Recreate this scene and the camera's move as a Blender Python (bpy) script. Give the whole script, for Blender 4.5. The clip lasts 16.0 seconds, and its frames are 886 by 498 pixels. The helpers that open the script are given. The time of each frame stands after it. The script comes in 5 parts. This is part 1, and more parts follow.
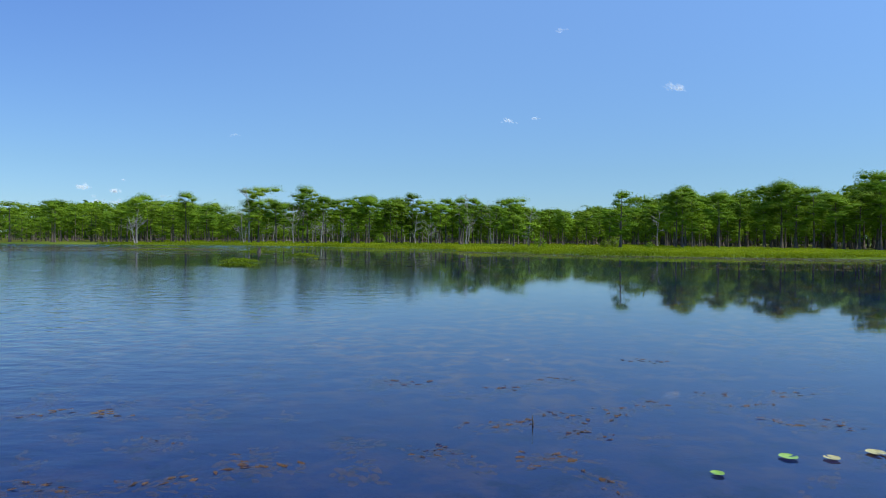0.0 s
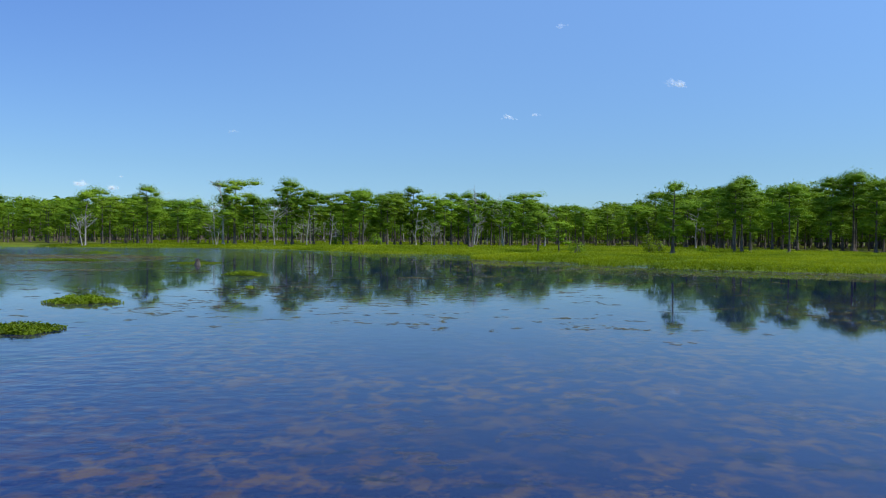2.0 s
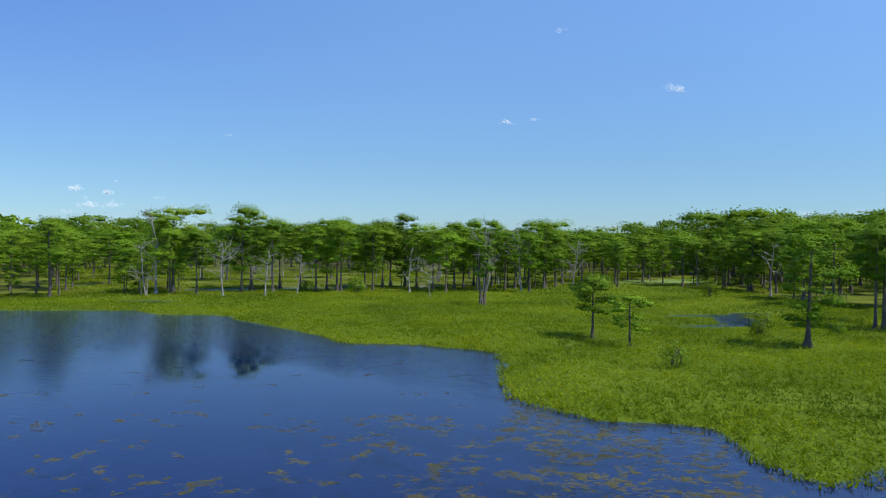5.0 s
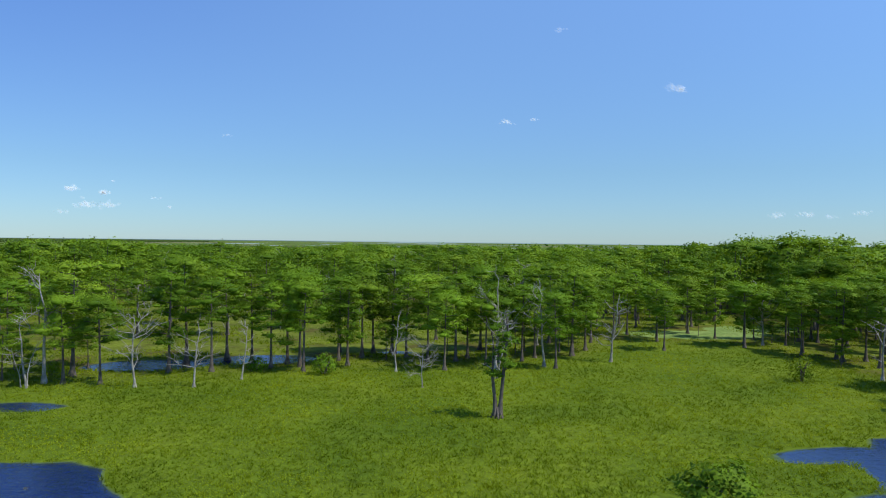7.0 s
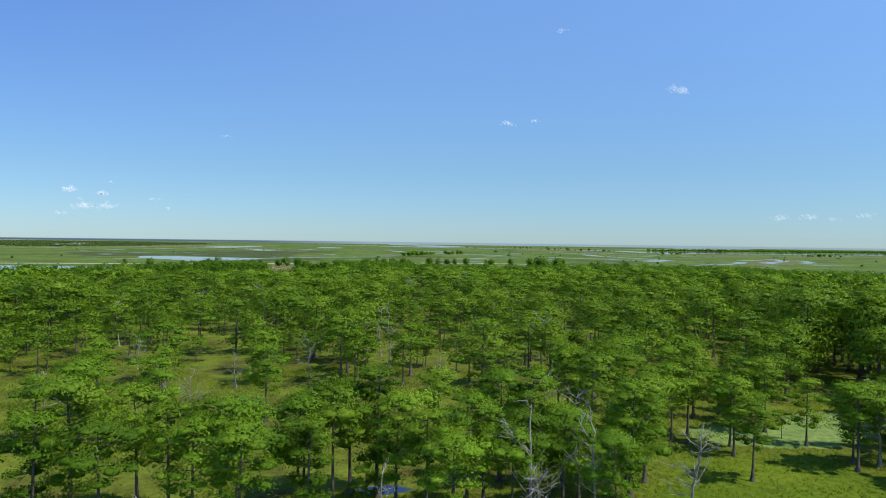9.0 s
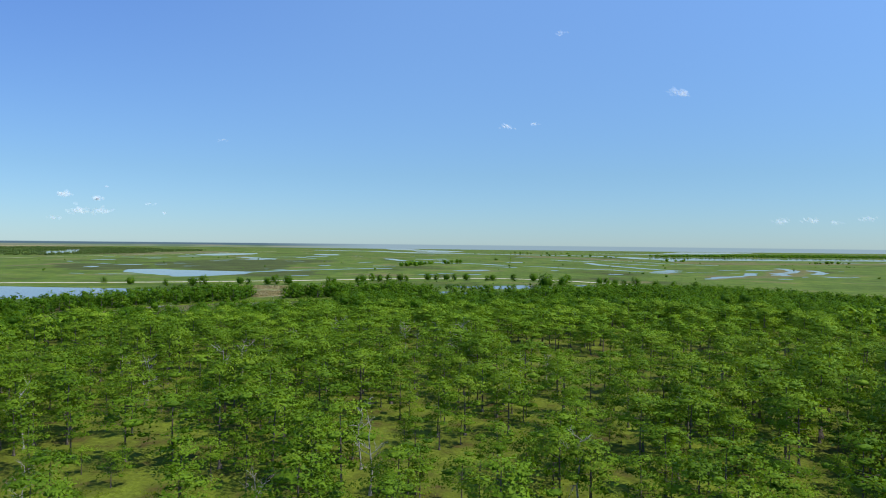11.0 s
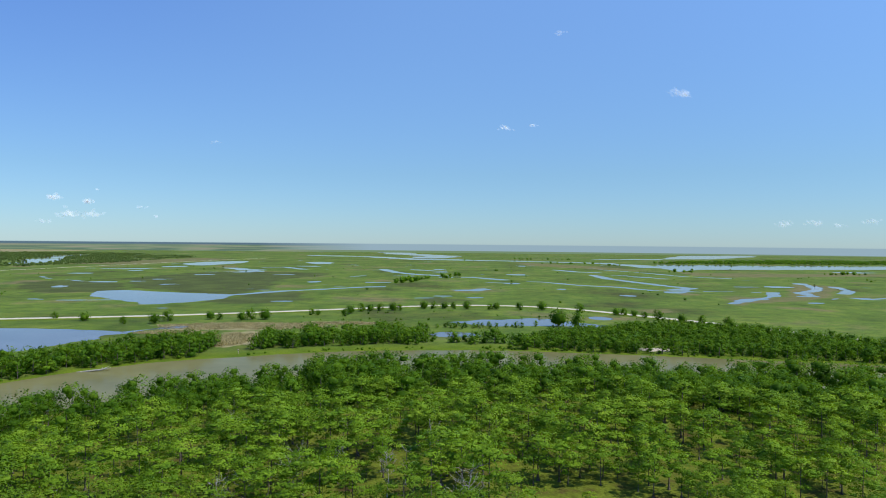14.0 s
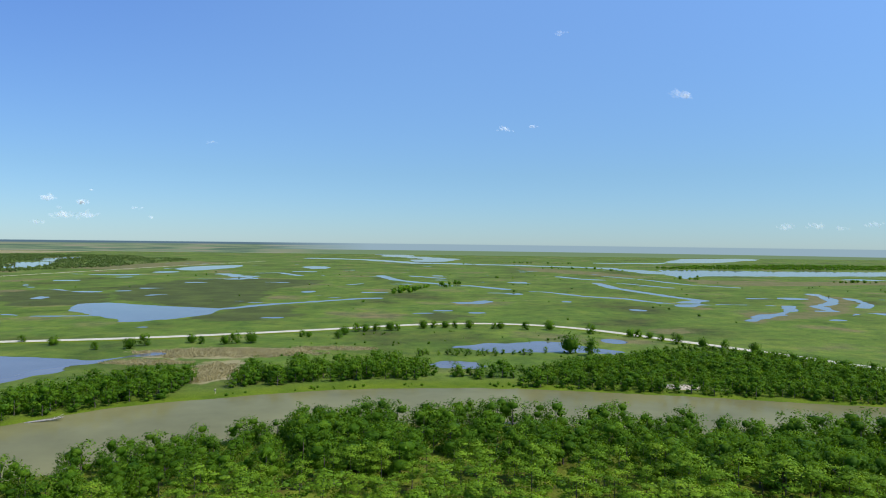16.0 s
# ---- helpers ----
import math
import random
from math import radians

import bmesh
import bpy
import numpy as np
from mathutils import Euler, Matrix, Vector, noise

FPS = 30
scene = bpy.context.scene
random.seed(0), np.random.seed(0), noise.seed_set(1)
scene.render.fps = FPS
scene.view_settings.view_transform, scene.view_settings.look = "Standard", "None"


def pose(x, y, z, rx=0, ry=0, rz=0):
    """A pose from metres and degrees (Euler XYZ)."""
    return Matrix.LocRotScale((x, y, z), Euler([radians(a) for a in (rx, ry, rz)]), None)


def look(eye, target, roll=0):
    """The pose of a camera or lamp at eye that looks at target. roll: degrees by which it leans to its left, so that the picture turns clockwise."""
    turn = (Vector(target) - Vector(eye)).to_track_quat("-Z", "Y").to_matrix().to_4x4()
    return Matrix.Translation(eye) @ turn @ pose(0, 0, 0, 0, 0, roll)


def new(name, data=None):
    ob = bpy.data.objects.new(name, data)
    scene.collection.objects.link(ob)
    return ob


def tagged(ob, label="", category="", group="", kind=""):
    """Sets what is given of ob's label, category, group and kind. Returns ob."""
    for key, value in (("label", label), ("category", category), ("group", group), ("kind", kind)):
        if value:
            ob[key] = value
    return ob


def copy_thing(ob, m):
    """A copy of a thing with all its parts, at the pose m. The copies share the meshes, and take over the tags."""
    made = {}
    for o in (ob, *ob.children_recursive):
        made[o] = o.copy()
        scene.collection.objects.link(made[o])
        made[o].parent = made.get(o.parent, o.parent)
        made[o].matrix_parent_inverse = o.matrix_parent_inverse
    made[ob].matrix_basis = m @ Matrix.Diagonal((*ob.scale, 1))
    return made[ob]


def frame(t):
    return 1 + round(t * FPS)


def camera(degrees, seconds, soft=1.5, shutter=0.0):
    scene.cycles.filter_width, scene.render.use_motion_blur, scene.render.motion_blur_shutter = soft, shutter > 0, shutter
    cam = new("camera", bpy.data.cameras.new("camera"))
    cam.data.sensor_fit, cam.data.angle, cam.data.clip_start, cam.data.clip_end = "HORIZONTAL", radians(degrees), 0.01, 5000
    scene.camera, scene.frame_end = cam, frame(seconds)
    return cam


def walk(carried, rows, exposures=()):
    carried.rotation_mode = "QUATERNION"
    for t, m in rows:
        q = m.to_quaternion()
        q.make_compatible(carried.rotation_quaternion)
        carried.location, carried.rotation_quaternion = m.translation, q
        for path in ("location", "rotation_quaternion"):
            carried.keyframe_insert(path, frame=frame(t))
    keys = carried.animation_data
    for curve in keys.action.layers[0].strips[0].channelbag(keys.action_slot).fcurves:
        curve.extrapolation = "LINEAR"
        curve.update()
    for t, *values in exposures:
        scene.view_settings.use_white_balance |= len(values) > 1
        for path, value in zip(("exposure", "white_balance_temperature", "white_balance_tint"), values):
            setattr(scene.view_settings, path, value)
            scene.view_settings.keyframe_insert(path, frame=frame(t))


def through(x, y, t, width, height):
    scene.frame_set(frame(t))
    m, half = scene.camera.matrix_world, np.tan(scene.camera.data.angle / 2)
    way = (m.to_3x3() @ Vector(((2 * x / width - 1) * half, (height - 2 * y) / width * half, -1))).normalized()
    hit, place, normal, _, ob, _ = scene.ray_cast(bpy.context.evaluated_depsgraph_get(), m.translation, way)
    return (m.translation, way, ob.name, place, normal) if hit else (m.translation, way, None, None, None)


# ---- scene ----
cam = camera(67.0, 16.0, soft=1.0)
PATH = [
    (0.0, (-0.00, -0.00, 1.94), (-0.35, 99.99, 0.50), 0.50),
    (0.5, (-0.38, 6.30, 1.95), (-0.72, 106.28, 0.38), 0.51),
    (1.0, (-0.78, 12.78, 2.05), (-1.10, 112.76, 0.35), 0.51),
    (1.5, (-1.20, 19.53, 2.31), (-1.49, 119.52, 0.51), 0.51),
    (2.0, (-1.54, 26.26, 2.87), (-1.81, 126.24, 0.99), 0.50),
    (2.5, (-1.73, 32.65, 3.83), (-1.96, 132.63, 1.85), 0.48),
    (3.0, (-1.84, 38.82, 5.04), (-2.02, 138.80, 3.04), 0.48),
    (3.5, (-1.96, 44.96, 6.35), (-2.08, 144.94, 4.43), 0.51),
    (4.0, (-2.13, 51.21, 7.66), (-2.17, 151.19, 5.94), 0.55),
    (4.5, (-2.34, 57.72, 8.99), (-2.31, 157.71, 7.52), 0.56),
    (5.0, (-2.45, 64.88, 10.70), (-2.37, 164.87, 9.45), 0.57),
    (5.5, (-2.39, 72.95, 13.07), (-2.25, 172.94, 11.89), 0.57),
    (6.0, (-2.27, 81.59, 15.63), (-2.10, 181.58, 14.41), 0.58),
    (6.5, (-2.27, 90.35, 17.88), (-2.07, 190.34, 16.59), 0.59),
    (7.0, (-2.32, 99.06, 20.00), (-2.12, 199.05, 18.68), 0.63),
    (7.5, (-2.38, 107.61, 22.31), (-2.19, 207.60, 21.02), 0.68),
    (8.0, (-2.52, 116.03, 25.03), (-2.36, 216.02, 23.77), 0.73),
    (8.5, (-2.83, 124.39, 28.22), (-2.66, 224.38, 26.94), 0.76),
    (9.0, (-3.06, 132.88, 31.65), (-2.88, 232.87, 30.39), 0.75),
    (9.5, (-3.04, 141.77, 35.03), (-2.83, 241.77, 33.94), 0.70),
    (10.0, (-2.97, 151.55, 38.45), (-2.73, 251.55, 37.55), 0.63),
    (10.5, (-3.09, 162.78, 42.17), (-2.80, 262.78, 41.32), 0.61),
    (11.0, (-3.29, 176.19, 46.85), (-2.96, 276.19, 45.93), 0.61),
    (11.5, (-3.45, 191.96, 52.80), (-3.05, 291.96, 51.76), 0.62),
    (12.0, (-3.56, 208.03, 58.66), (-3.08, 308.02, 57.55), 0.61),
    (12.5, (-3.65, 222.38, 63.13), (-3.09, 322.37, 62.06), 0.58),
    (13.0, (-3.66, 235.54, 66.86), (-3.04, 335.54, 65.88), 0.55),
    (13.5, (-3.60, 248.50, 70.76), (-2.92, 348.49, 69.81), 0.53),
    (14.0, (-3.72, 261.55, 74.89), (-3.00, 361.54, 73.90), 0.53),
    (14.5, (-4.25, 274.71, 79.07), (-3.48, 374.70, 78.02), 0.53),
    (15.0, (-5.02, 287.54, 83.10), (-4.18, 387.53, 82.01), 0.56),
    (15.5, (-5.82, 299.66, 86.83), (-4.90, 399.65, 85.77), 0.62),
    (16.0, (-6.62, 311.35, 90.39), (-5.60, 411.34, 89.38), 0.69),
]
walk(cam, [(t, look(eye, target, roll)) for t, eye, target, roll in PATH])

# ---------------------------------------------------------------- light
SUN_EL, SUN_AZ = 56.0, 109.0            # degrees; azimuth clockwise from +y
world = bpy.data.worlds.new("sky")
scene.world = world
world.use_nodes = True
wn = world.node_tree.nodes
wl = world.node_tree.links
wn.clear()
sky = wn.new("ShaderNodeTexSky")
sky.sky_type = "NISHITA"
sky.sun_disc = False
sky.sun_elevation, sky.sun_rotation = radians(SUN_EL), radians(SUN_AZ)
sky.air_density, sky.dust_density, sky.ozone_density = 1.0, 0.0, 2.0
geo = wn.new("ShaderNodeNewGeometry")
sep = wn.new("ShaderNodeSeparateXYZ")
wl.new(geo.outputs["Position"], sep.inputs[0])
below = wn.new("ShaderNodeMapRange")       # past the ground's edge: sea and land with haze painted into their colours
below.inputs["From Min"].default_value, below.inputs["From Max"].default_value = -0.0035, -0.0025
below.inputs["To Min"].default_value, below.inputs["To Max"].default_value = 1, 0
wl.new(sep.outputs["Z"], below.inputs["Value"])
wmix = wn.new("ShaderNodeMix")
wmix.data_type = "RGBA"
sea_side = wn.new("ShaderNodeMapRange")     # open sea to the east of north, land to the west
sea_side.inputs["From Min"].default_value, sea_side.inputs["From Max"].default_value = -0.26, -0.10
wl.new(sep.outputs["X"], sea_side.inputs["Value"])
rim = wn.new("ShaderNodeMapRange")          # the last dark woods on the skyline, their colour blued for haze
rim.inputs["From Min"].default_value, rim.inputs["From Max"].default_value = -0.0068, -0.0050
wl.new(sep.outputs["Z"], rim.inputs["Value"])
lie = wn.new("ShaderNodeVectorMath")         # strips of field, wood and marsh in the far distance, paled for haze
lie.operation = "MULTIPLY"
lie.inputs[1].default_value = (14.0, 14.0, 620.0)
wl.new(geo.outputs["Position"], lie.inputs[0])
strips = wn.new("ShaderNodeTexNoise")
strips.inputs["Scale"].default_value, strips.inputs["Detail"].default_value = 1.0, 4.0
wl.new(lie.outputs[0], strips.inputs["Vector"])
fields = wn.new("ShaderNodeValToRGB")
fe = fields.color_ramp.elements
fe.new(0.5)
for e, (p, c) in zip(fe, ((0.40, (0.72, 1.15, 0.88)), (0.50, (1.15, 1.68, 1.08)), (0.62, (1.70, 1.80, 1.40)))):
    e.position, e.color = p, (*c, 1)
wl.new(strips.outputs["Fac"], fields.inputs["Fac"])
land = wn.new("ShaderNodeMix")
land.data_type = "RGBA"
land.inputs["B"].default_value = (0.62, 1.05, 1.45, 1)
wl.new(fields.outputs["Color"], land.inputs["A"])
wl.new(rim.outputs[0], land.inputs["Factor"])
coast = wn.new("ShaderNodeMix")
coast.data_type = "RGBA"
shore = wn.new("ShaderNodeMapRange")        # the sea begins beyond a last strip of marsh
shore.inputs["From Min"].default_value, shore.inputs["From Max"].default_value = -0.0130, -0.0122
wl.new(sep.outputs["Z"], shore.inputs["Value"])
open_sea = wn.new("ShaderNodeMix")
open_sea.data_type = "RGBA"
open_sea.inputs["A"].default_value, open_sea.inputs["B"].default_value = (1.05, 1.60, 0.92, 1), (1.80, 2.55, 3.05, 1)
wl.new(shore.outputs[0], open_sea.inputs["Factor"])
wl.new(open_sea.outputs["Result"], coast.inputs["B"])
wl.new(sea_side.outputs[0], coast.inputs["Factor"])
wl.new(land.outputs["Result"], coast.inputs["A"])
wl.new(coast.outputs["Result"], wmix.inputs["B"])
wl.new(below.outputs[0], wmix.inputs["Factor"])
clear = wn.new("ShaderNodeMix")             # a clean, deep blue spring sky
clear.data_type, clear.blend_type = "RGBA", "MULTIPLY"
clear.inputs["Factor"].default_value = 1.0
clear.inputs["B"].default_value = (0.79, 1.0, 1.19, 1)
wl.new(sky.outputs[0], clear.inputs["A"])
thin = wn.new("ShaderNodeValToRGB")         # less glare low down than the standard air gives
te = thin.color_ramp.elements
te.new(0.5), te.new(0.5)
for e, (p, c) in zip(te, ((0.0, (0.375, 0.45, 0.585)), (0.10, (0.515, 0.558, 0.605)), (0.35, (0.95, 0.93, 0.97)), (1.0, (1.0, 1.0, 1.0)))):
    e.position, e.color = p, (*c, 1)
wl.new(sep.outputs["Z"], thin.inputs["Fac"])
clear2 = wn.new("ShaderNodeMix")
clear2.data_type, clear2.blend_type = "RGBA", "MULTIPLY"
clear2.inputs["Factor"].default_value = 1.0
wl.new(clear.outputs["Result"], clear2.inputs["A"])
wl.new(thin.outputs["Color"], clear2.inputs["B"])
away = wn.new("ShaderNodeMath")               # deepest blue high up on the side away from the sun
away.operation = "MULTIPLY"
wl.new(sep.outputs["X"], away.inputs[0])
wl.new(sep.outputs["Z"], away.inputs[1])
deep = wn.new("ShaderNodeMapRange")
deep.interpolation_type = "SMOOTHSTEP"
deep.inputs["From Min"].default_value, deep.inputs["From Max"].default_value = -0.22, 0.01
hue = wn.new("ShaderNodeMix")
hue.data_type = "RGBA"
hue.inputs["A"].default_value, hue.inputs["B"].default_value = (0.70, 0.77, 0.93, 1), (1.01, 1.01, 1.01, 1)
wl.new(deep.outputs[0], hue.inputs["Factor"])
wl.new(away.outputs[0], deep.inputs["Value"])
clear3 = wn.new("ShaderNodeMix")
clear3.data_type, clear3.blend_type = "RGBA", "MULTIPLY"
clear3.inputs["Factor"].default_value = 1.0
wl.new(clear2.outputs["Result"], clear3.inputs["A"])
wl.new(hue.outputs["Result"], clear3.inputs["B"])
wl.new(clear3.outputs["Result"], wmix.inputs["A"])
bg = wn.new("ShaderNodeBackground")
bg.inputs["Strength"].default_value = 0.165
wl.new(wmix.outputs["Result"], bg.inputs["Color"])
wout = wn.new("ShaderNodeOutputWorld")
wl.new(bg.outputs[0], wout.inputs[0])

to_sun = Vector((math.sin(radians(SUN_AZ)) * math.cos(radians(SUN_EL)), math.cos(radians(SUN_AZ)) * math.cos(radians(SUN_EL)), math.sin(radians(SUN_EL))))
sun = new("sun", bpy.data.lights.new("sun", "SUN"))
sun.data.energy, sun.data.angle, sun.data.color = 4.0, radians(0.53), (1.0, 0.96, 0.88)
sun.matrix_world = look(to_sun * 300, (0, 0, 0))
scene.view_settings.exposure = 0.0

# ---------------------------------------------------------------- materials
def nodes_of(name):
    m = bpy.data.materials.new(name)
    m.use_nodes = True
    n, l = m.node_tree.nodes, m.node_tree.links
    n.clear()
    out = n.new("ShaderNodeOutputMaterial")
    return m, n, l, out


def noise_ramp(n, l, coord, scale, stops, detail=4.0, rough=0.6, distort=0.0):
    t = n.new("ShaderNodeTexNoise")
    t.inputs["Scale"].default_value, t.inputs["Detail"].default_value = scale, detail
    t.inputs["Roughness"].default_value, t.inputs["Distortion"].default_value = rough, distort
    l.new(coord, t.inputs["Vector"])
    r = n.new("ShaderNodeValToRGB")
    el = r.color_ramp.elements
    while len(el) < len(stops):
        el.new(0.5)
    for e, (p, c) in zip(el, stops):
        e.position, e.color = p, (*c, 1)
    l.new(t.outputs["Fac"], r.inputs["Fac"])
    return r.outputs["Color"], t.outputs["Fac"]


def mixed(n, l, a, b, fac, blend="MIX"):
    m = n.new("ShaderNodeMix")
    m.data_type, m.blend_type = "RGBA", blend
    for key, v in (("A", a), ("B", b), ("Factor", fac)):
        if isinstance(v, (int, float)):
            m.inputs[key].default_value = v
        elif isinstance(v, tuple):
            m.inputs[key].default_value = (*v, 1)
        else:
            l.new(v, m.inputs[key])
    return m.outputs["Result"]


def world_coord(n):
    return n.new("ShaderNodeNewGeometry").outputs["Position"]


def leaf_material(name, dark, mid, light, through=0.35, rough=0.6, vary=0.34, patch=0.13):
    """Foliage: tint varies from tree to tree and from spray to spray; light comes through the leaves."""
    m, n, l, out = nodes_of(name)
    p = world_coord(n)
    big, _ = noise_ramp(n, l, p, patch, [(0.30, dark), (0.5, mid), (0.70, light)], 3.0)
    small, _ = noise_ramp(n, l, p, 1.7, [(0.3, (0.72, 0.75, 0.7)), (0.7, (1.25, 1.2, 1.2))], 2.0)
    col = mixed(n, l, big, small, 1.0, "MULTIPLY")
    geo = n.new("ShaderNodeNewGeometry")
    each = n.new("ShaderNodeValToRGB")
    each.color_ramp.elements[0].color, each.color_ramp.elements[1].color = (1 - vary, 1 - vary * 0.9, 1 - vary * 0.8, 1), (1 + vary, 1 + vary * 0.85, 1 + vary * 0.6, 1)
    l.new(geo.outputs["Random Per Island"], each.inputs["Fac"])
    col = mixed(n, l, col, each.outputs["Color"], 1.0, "MULTIPLY")
    rnd = n.new("ShaderNodeObjectInfo")
    hsv = n.new("ShaderNodeHueSaturation")
    mr = n.new("ShaderNodeMapRange")
    mr.inputs["To Min"].default_value, mr.inputs["To Max"].default_value = 0.82, 1.2
    l.new(rnd.outputs["Random"], mr.inputs["Value"])
    l.new(mr.outputs[0], hsv.inputs["Value"])
    l.new(col, hsv.inputs["Color"])
    d = n.new("ShaderNodeBsdfPrincipled")
    d.inputs["Roughness"].default_value = rough
    d.inputs["Specular IOR Level"].default_value = 0.1
    l.new(hsv.outputs[0], d.inputs["Base Color"])
    t = n.new("ShaderNodeBsdfTranslucent")
    tc = mixed(n, l, hsv.outputs[0], (1.35, 1.25, 0.5), 1.0, "MULTIPLY")
    l.new(tc, t.inputs["Color"])
    mx = n.new("ShaderNodeMixShader")
    mx.inputs[0].default_value = through
    l.new(d.outputs[0], mx.inputs[1])
    l.new(t.outputs[0], mx.inputs[2])
    l.new(mx.outputs[0], out.inputs[0])
    return m


def plain_material(name, stops, scale, rough=0.85, fine=None, bump=0.3, bump_scale=8.0, spec=0.3):
    m, n, l, out = nodes_of(name)
    p = world_coord(n)
    col, _ = noise_ramp(n, l, p, scale, stops)
    if fine:
        f, _ = noise_ramp(n, l, p, fine, [(0.3, (0.7, 0.7, 0.7)), (0.7, (1.25, 1.25, 1.25))])
        col = mixed(n, l, col, f, 1.0, "MULTIPLY")
    d = n.new("ShaderNodeBsdfPrincipled")
    d.inputs["Roughness"].default_value, d.inputs["Specular IOR Level"].default_value = rough, spec
    l.new(col, d.inputs["Base Color"])
    if bump:
        t = n.new("ShaderNodeTexNoise")
        t.inputs["Scale"].default_value, t.inputs["Detail"].default_value = bump_scale, 5
        l.new(p, t.inputs["Vector"])
        b = n.new("ShaderNodeBump")
        b.inputs["Strength"].default_value, b.inputs["Distance"].default_value = bump, 0.1
        l.new(t.outputs["Fac"], b.inputs["Height"])
        l.new(b.outputs[0], d.inputs["Normal"])
    l.new(d.outputs[0], out.inputs[0])
    return m


def water_material(name, body, clear, ripple, rough=0.03, scale=0.9, ior=1.34, gloss=(0.84, 0.94, 1.0)):
    """Water: the sky's mirror by Fresnel over a clear or cloudy body, with wind patches in its ripples."""
    m, n, l, out = nodes_of(name)
    p = world_coord(n)
    st = n.new("ShaderNodeMapping")
    st.inputs["Scale"].default_value = (0.6, 1.0, 1.0)
    l.new(p, st.inputs["Vector"])
    t = n.new("ShaderNodeTexNoise")
    t.inputs["Scale"].default_value, t.inputs["Detail"].default_value, t.inputs["Roughness"].default_value = scale, 3, 0.55
    l.new(st.outputs[0], t.inputs["Vector"])
    wind = n.new("ShaderNodeTexNoise")
    wind.inputs["Scale"].default_value, wind.inputs["Detail"].default_value = 0.022, 3
    wind.inputs["Distortion"].default_value = 0.6
    l.new(p, wind.inputs["Vector"])
    wr = n.new("ShaderNodeMapRange")
    wr.inputs["From Min"].default_value, wr.inputs["From Max"].default_value = 0.50, 0.66
    wr.inputs["To Min"].default_value, wr.inputs["To Max"].default_value = ripple * 0.06, ripple * 0.35
    l.new(wind.outputs["Fac"], wr.inputs["Value"])
    sx = n.new("ShaderNodeSeparateXYZ")
    l.new(p, sx.inputs[0])
    west = n.new("ShaderNodeMapRange")          # the breeze comes over the open west side
    west.inputs["From Min"].default_value, west.inputs["From Max"].default_value = -20, -44
    west.inputs["To Min"].default_value, west.inputs["To Max"].default_value = 0.0, ripple * 3.0
    l.new(sx.outputs["X"], west.inputs["Value"])
    open_x = n.new("ShaderNodeMapRange")        # and over the middle of the lake, but not the lee of the east shore
    open_x.inputs["From Min"].default_value, open_x.inputs["From Max"].default_value = 1, -8
    open_x.inputs["To Min"].default_value, open_x.inputs["To Max"].default_value = 0.0, 1.0
    l.new(sx.outputs["X"], open_x.inputs["Value"])
    open_y = n.new("ShaderNodeMapRange")
    open_y.inputs["From Min"].default_value, open_y.inputs["From Max"].default_value = 52, 40
    open_y.inputs["To Min"].default_value, open_y.inputs["To Max"].default_value = 0.0, ripple * 1.3
    l.new(sx.outputs["Y"], open_y.inputs["Value"])
    mid_lake = n.new("ShaderNodeMath")
    mid_lake.operation = "MULTIPLY_ADD"
    l.new(open_x.outputs[0], mid_lake.inputs[0])
    l.new(open_y.outputs[0], mid_lake.inputs[1])
    l.new(west.outputs[0], mid_lake.inputs[2])
    north = n.new("ShaderNodeMapRange")         # and ruffles the reach under the north shore
    north.inputs["From Min"].default_value, north.inputs["From Max"].default_value = -3, 6
    north.inputs["To Min"].default_value, north.inputs["To Max"].default_value = 0.0, ripple * 2.4
    slant = n.new("ShaderNodeMath")
    slant.operation = "MULTIPLY_ADD"
    slant.inputs[1].default_value = 1.03
    l.new(sx.outputs["X"], slant.inputs[0])
    l.new(sx.outputs["Y"], slant.inputs[2])
    reach = n.new("ShaderNodeMath")
    reach.operation = "SUBTRACT"
    reach.inputs[1].default_value = 107.0
    l.new(slant.outputs[0], reach.inputs[0])
    top = n.new("ShaderNodeMath")
    top.operation = "SUBTRACT"
    top.inputs[1].default_value = 130.0
    l.new(sx.outputs["Y"], top.inputs[0])
    band = n.new("ShaderNodeMath")
    band.operation = "MAXIMUM"
    l.new(reach.outputs[0], band.inputs[0])
    l.new(top.outputs[0], band.inputs[1])
    l.new(band.outputs[0], north.inputs["Value"])
    wadd = n.new("ShaderNodeMath")
    l.new(north.outputs[0], wadd.inputs[0])
    l.new(mid_lake.outputs[0], wadd.inputs[1])
    wsum = n.new("ShaderNodeMath")
    l.new(wr.outputs[0], wsum.inputs[0])
    l.new(wadd.outputs[0], wsum.inputs[1])
    b = n.new("ShaderNodeBump")
    b.inputs["Distance"].default_value = 0.05
    l.new(wsum.outputs[0], b.inputs["Strength"])
    l.new(t.outputs["Fac"], b.inputs["Height"])
    g = n.new("ShaderNodeBsdfGlossy")
    g.inputs["Roughness"].default_value = rough
    g.inputs["Color"].default_value = (*gloss, 1)
    l.new(b.outputs[0], g.inputs["Normal"])
    fr = n.new("ShaderNodeFresnel")
    fr.inputs["IOR"].default_value = ior
    l.new(b.outputs[0], fr.inputs["Normal"])
    mx = n.new("ShaderNodeMixShader")
    l.new(fr.outputs[0], mx.inputs[0])
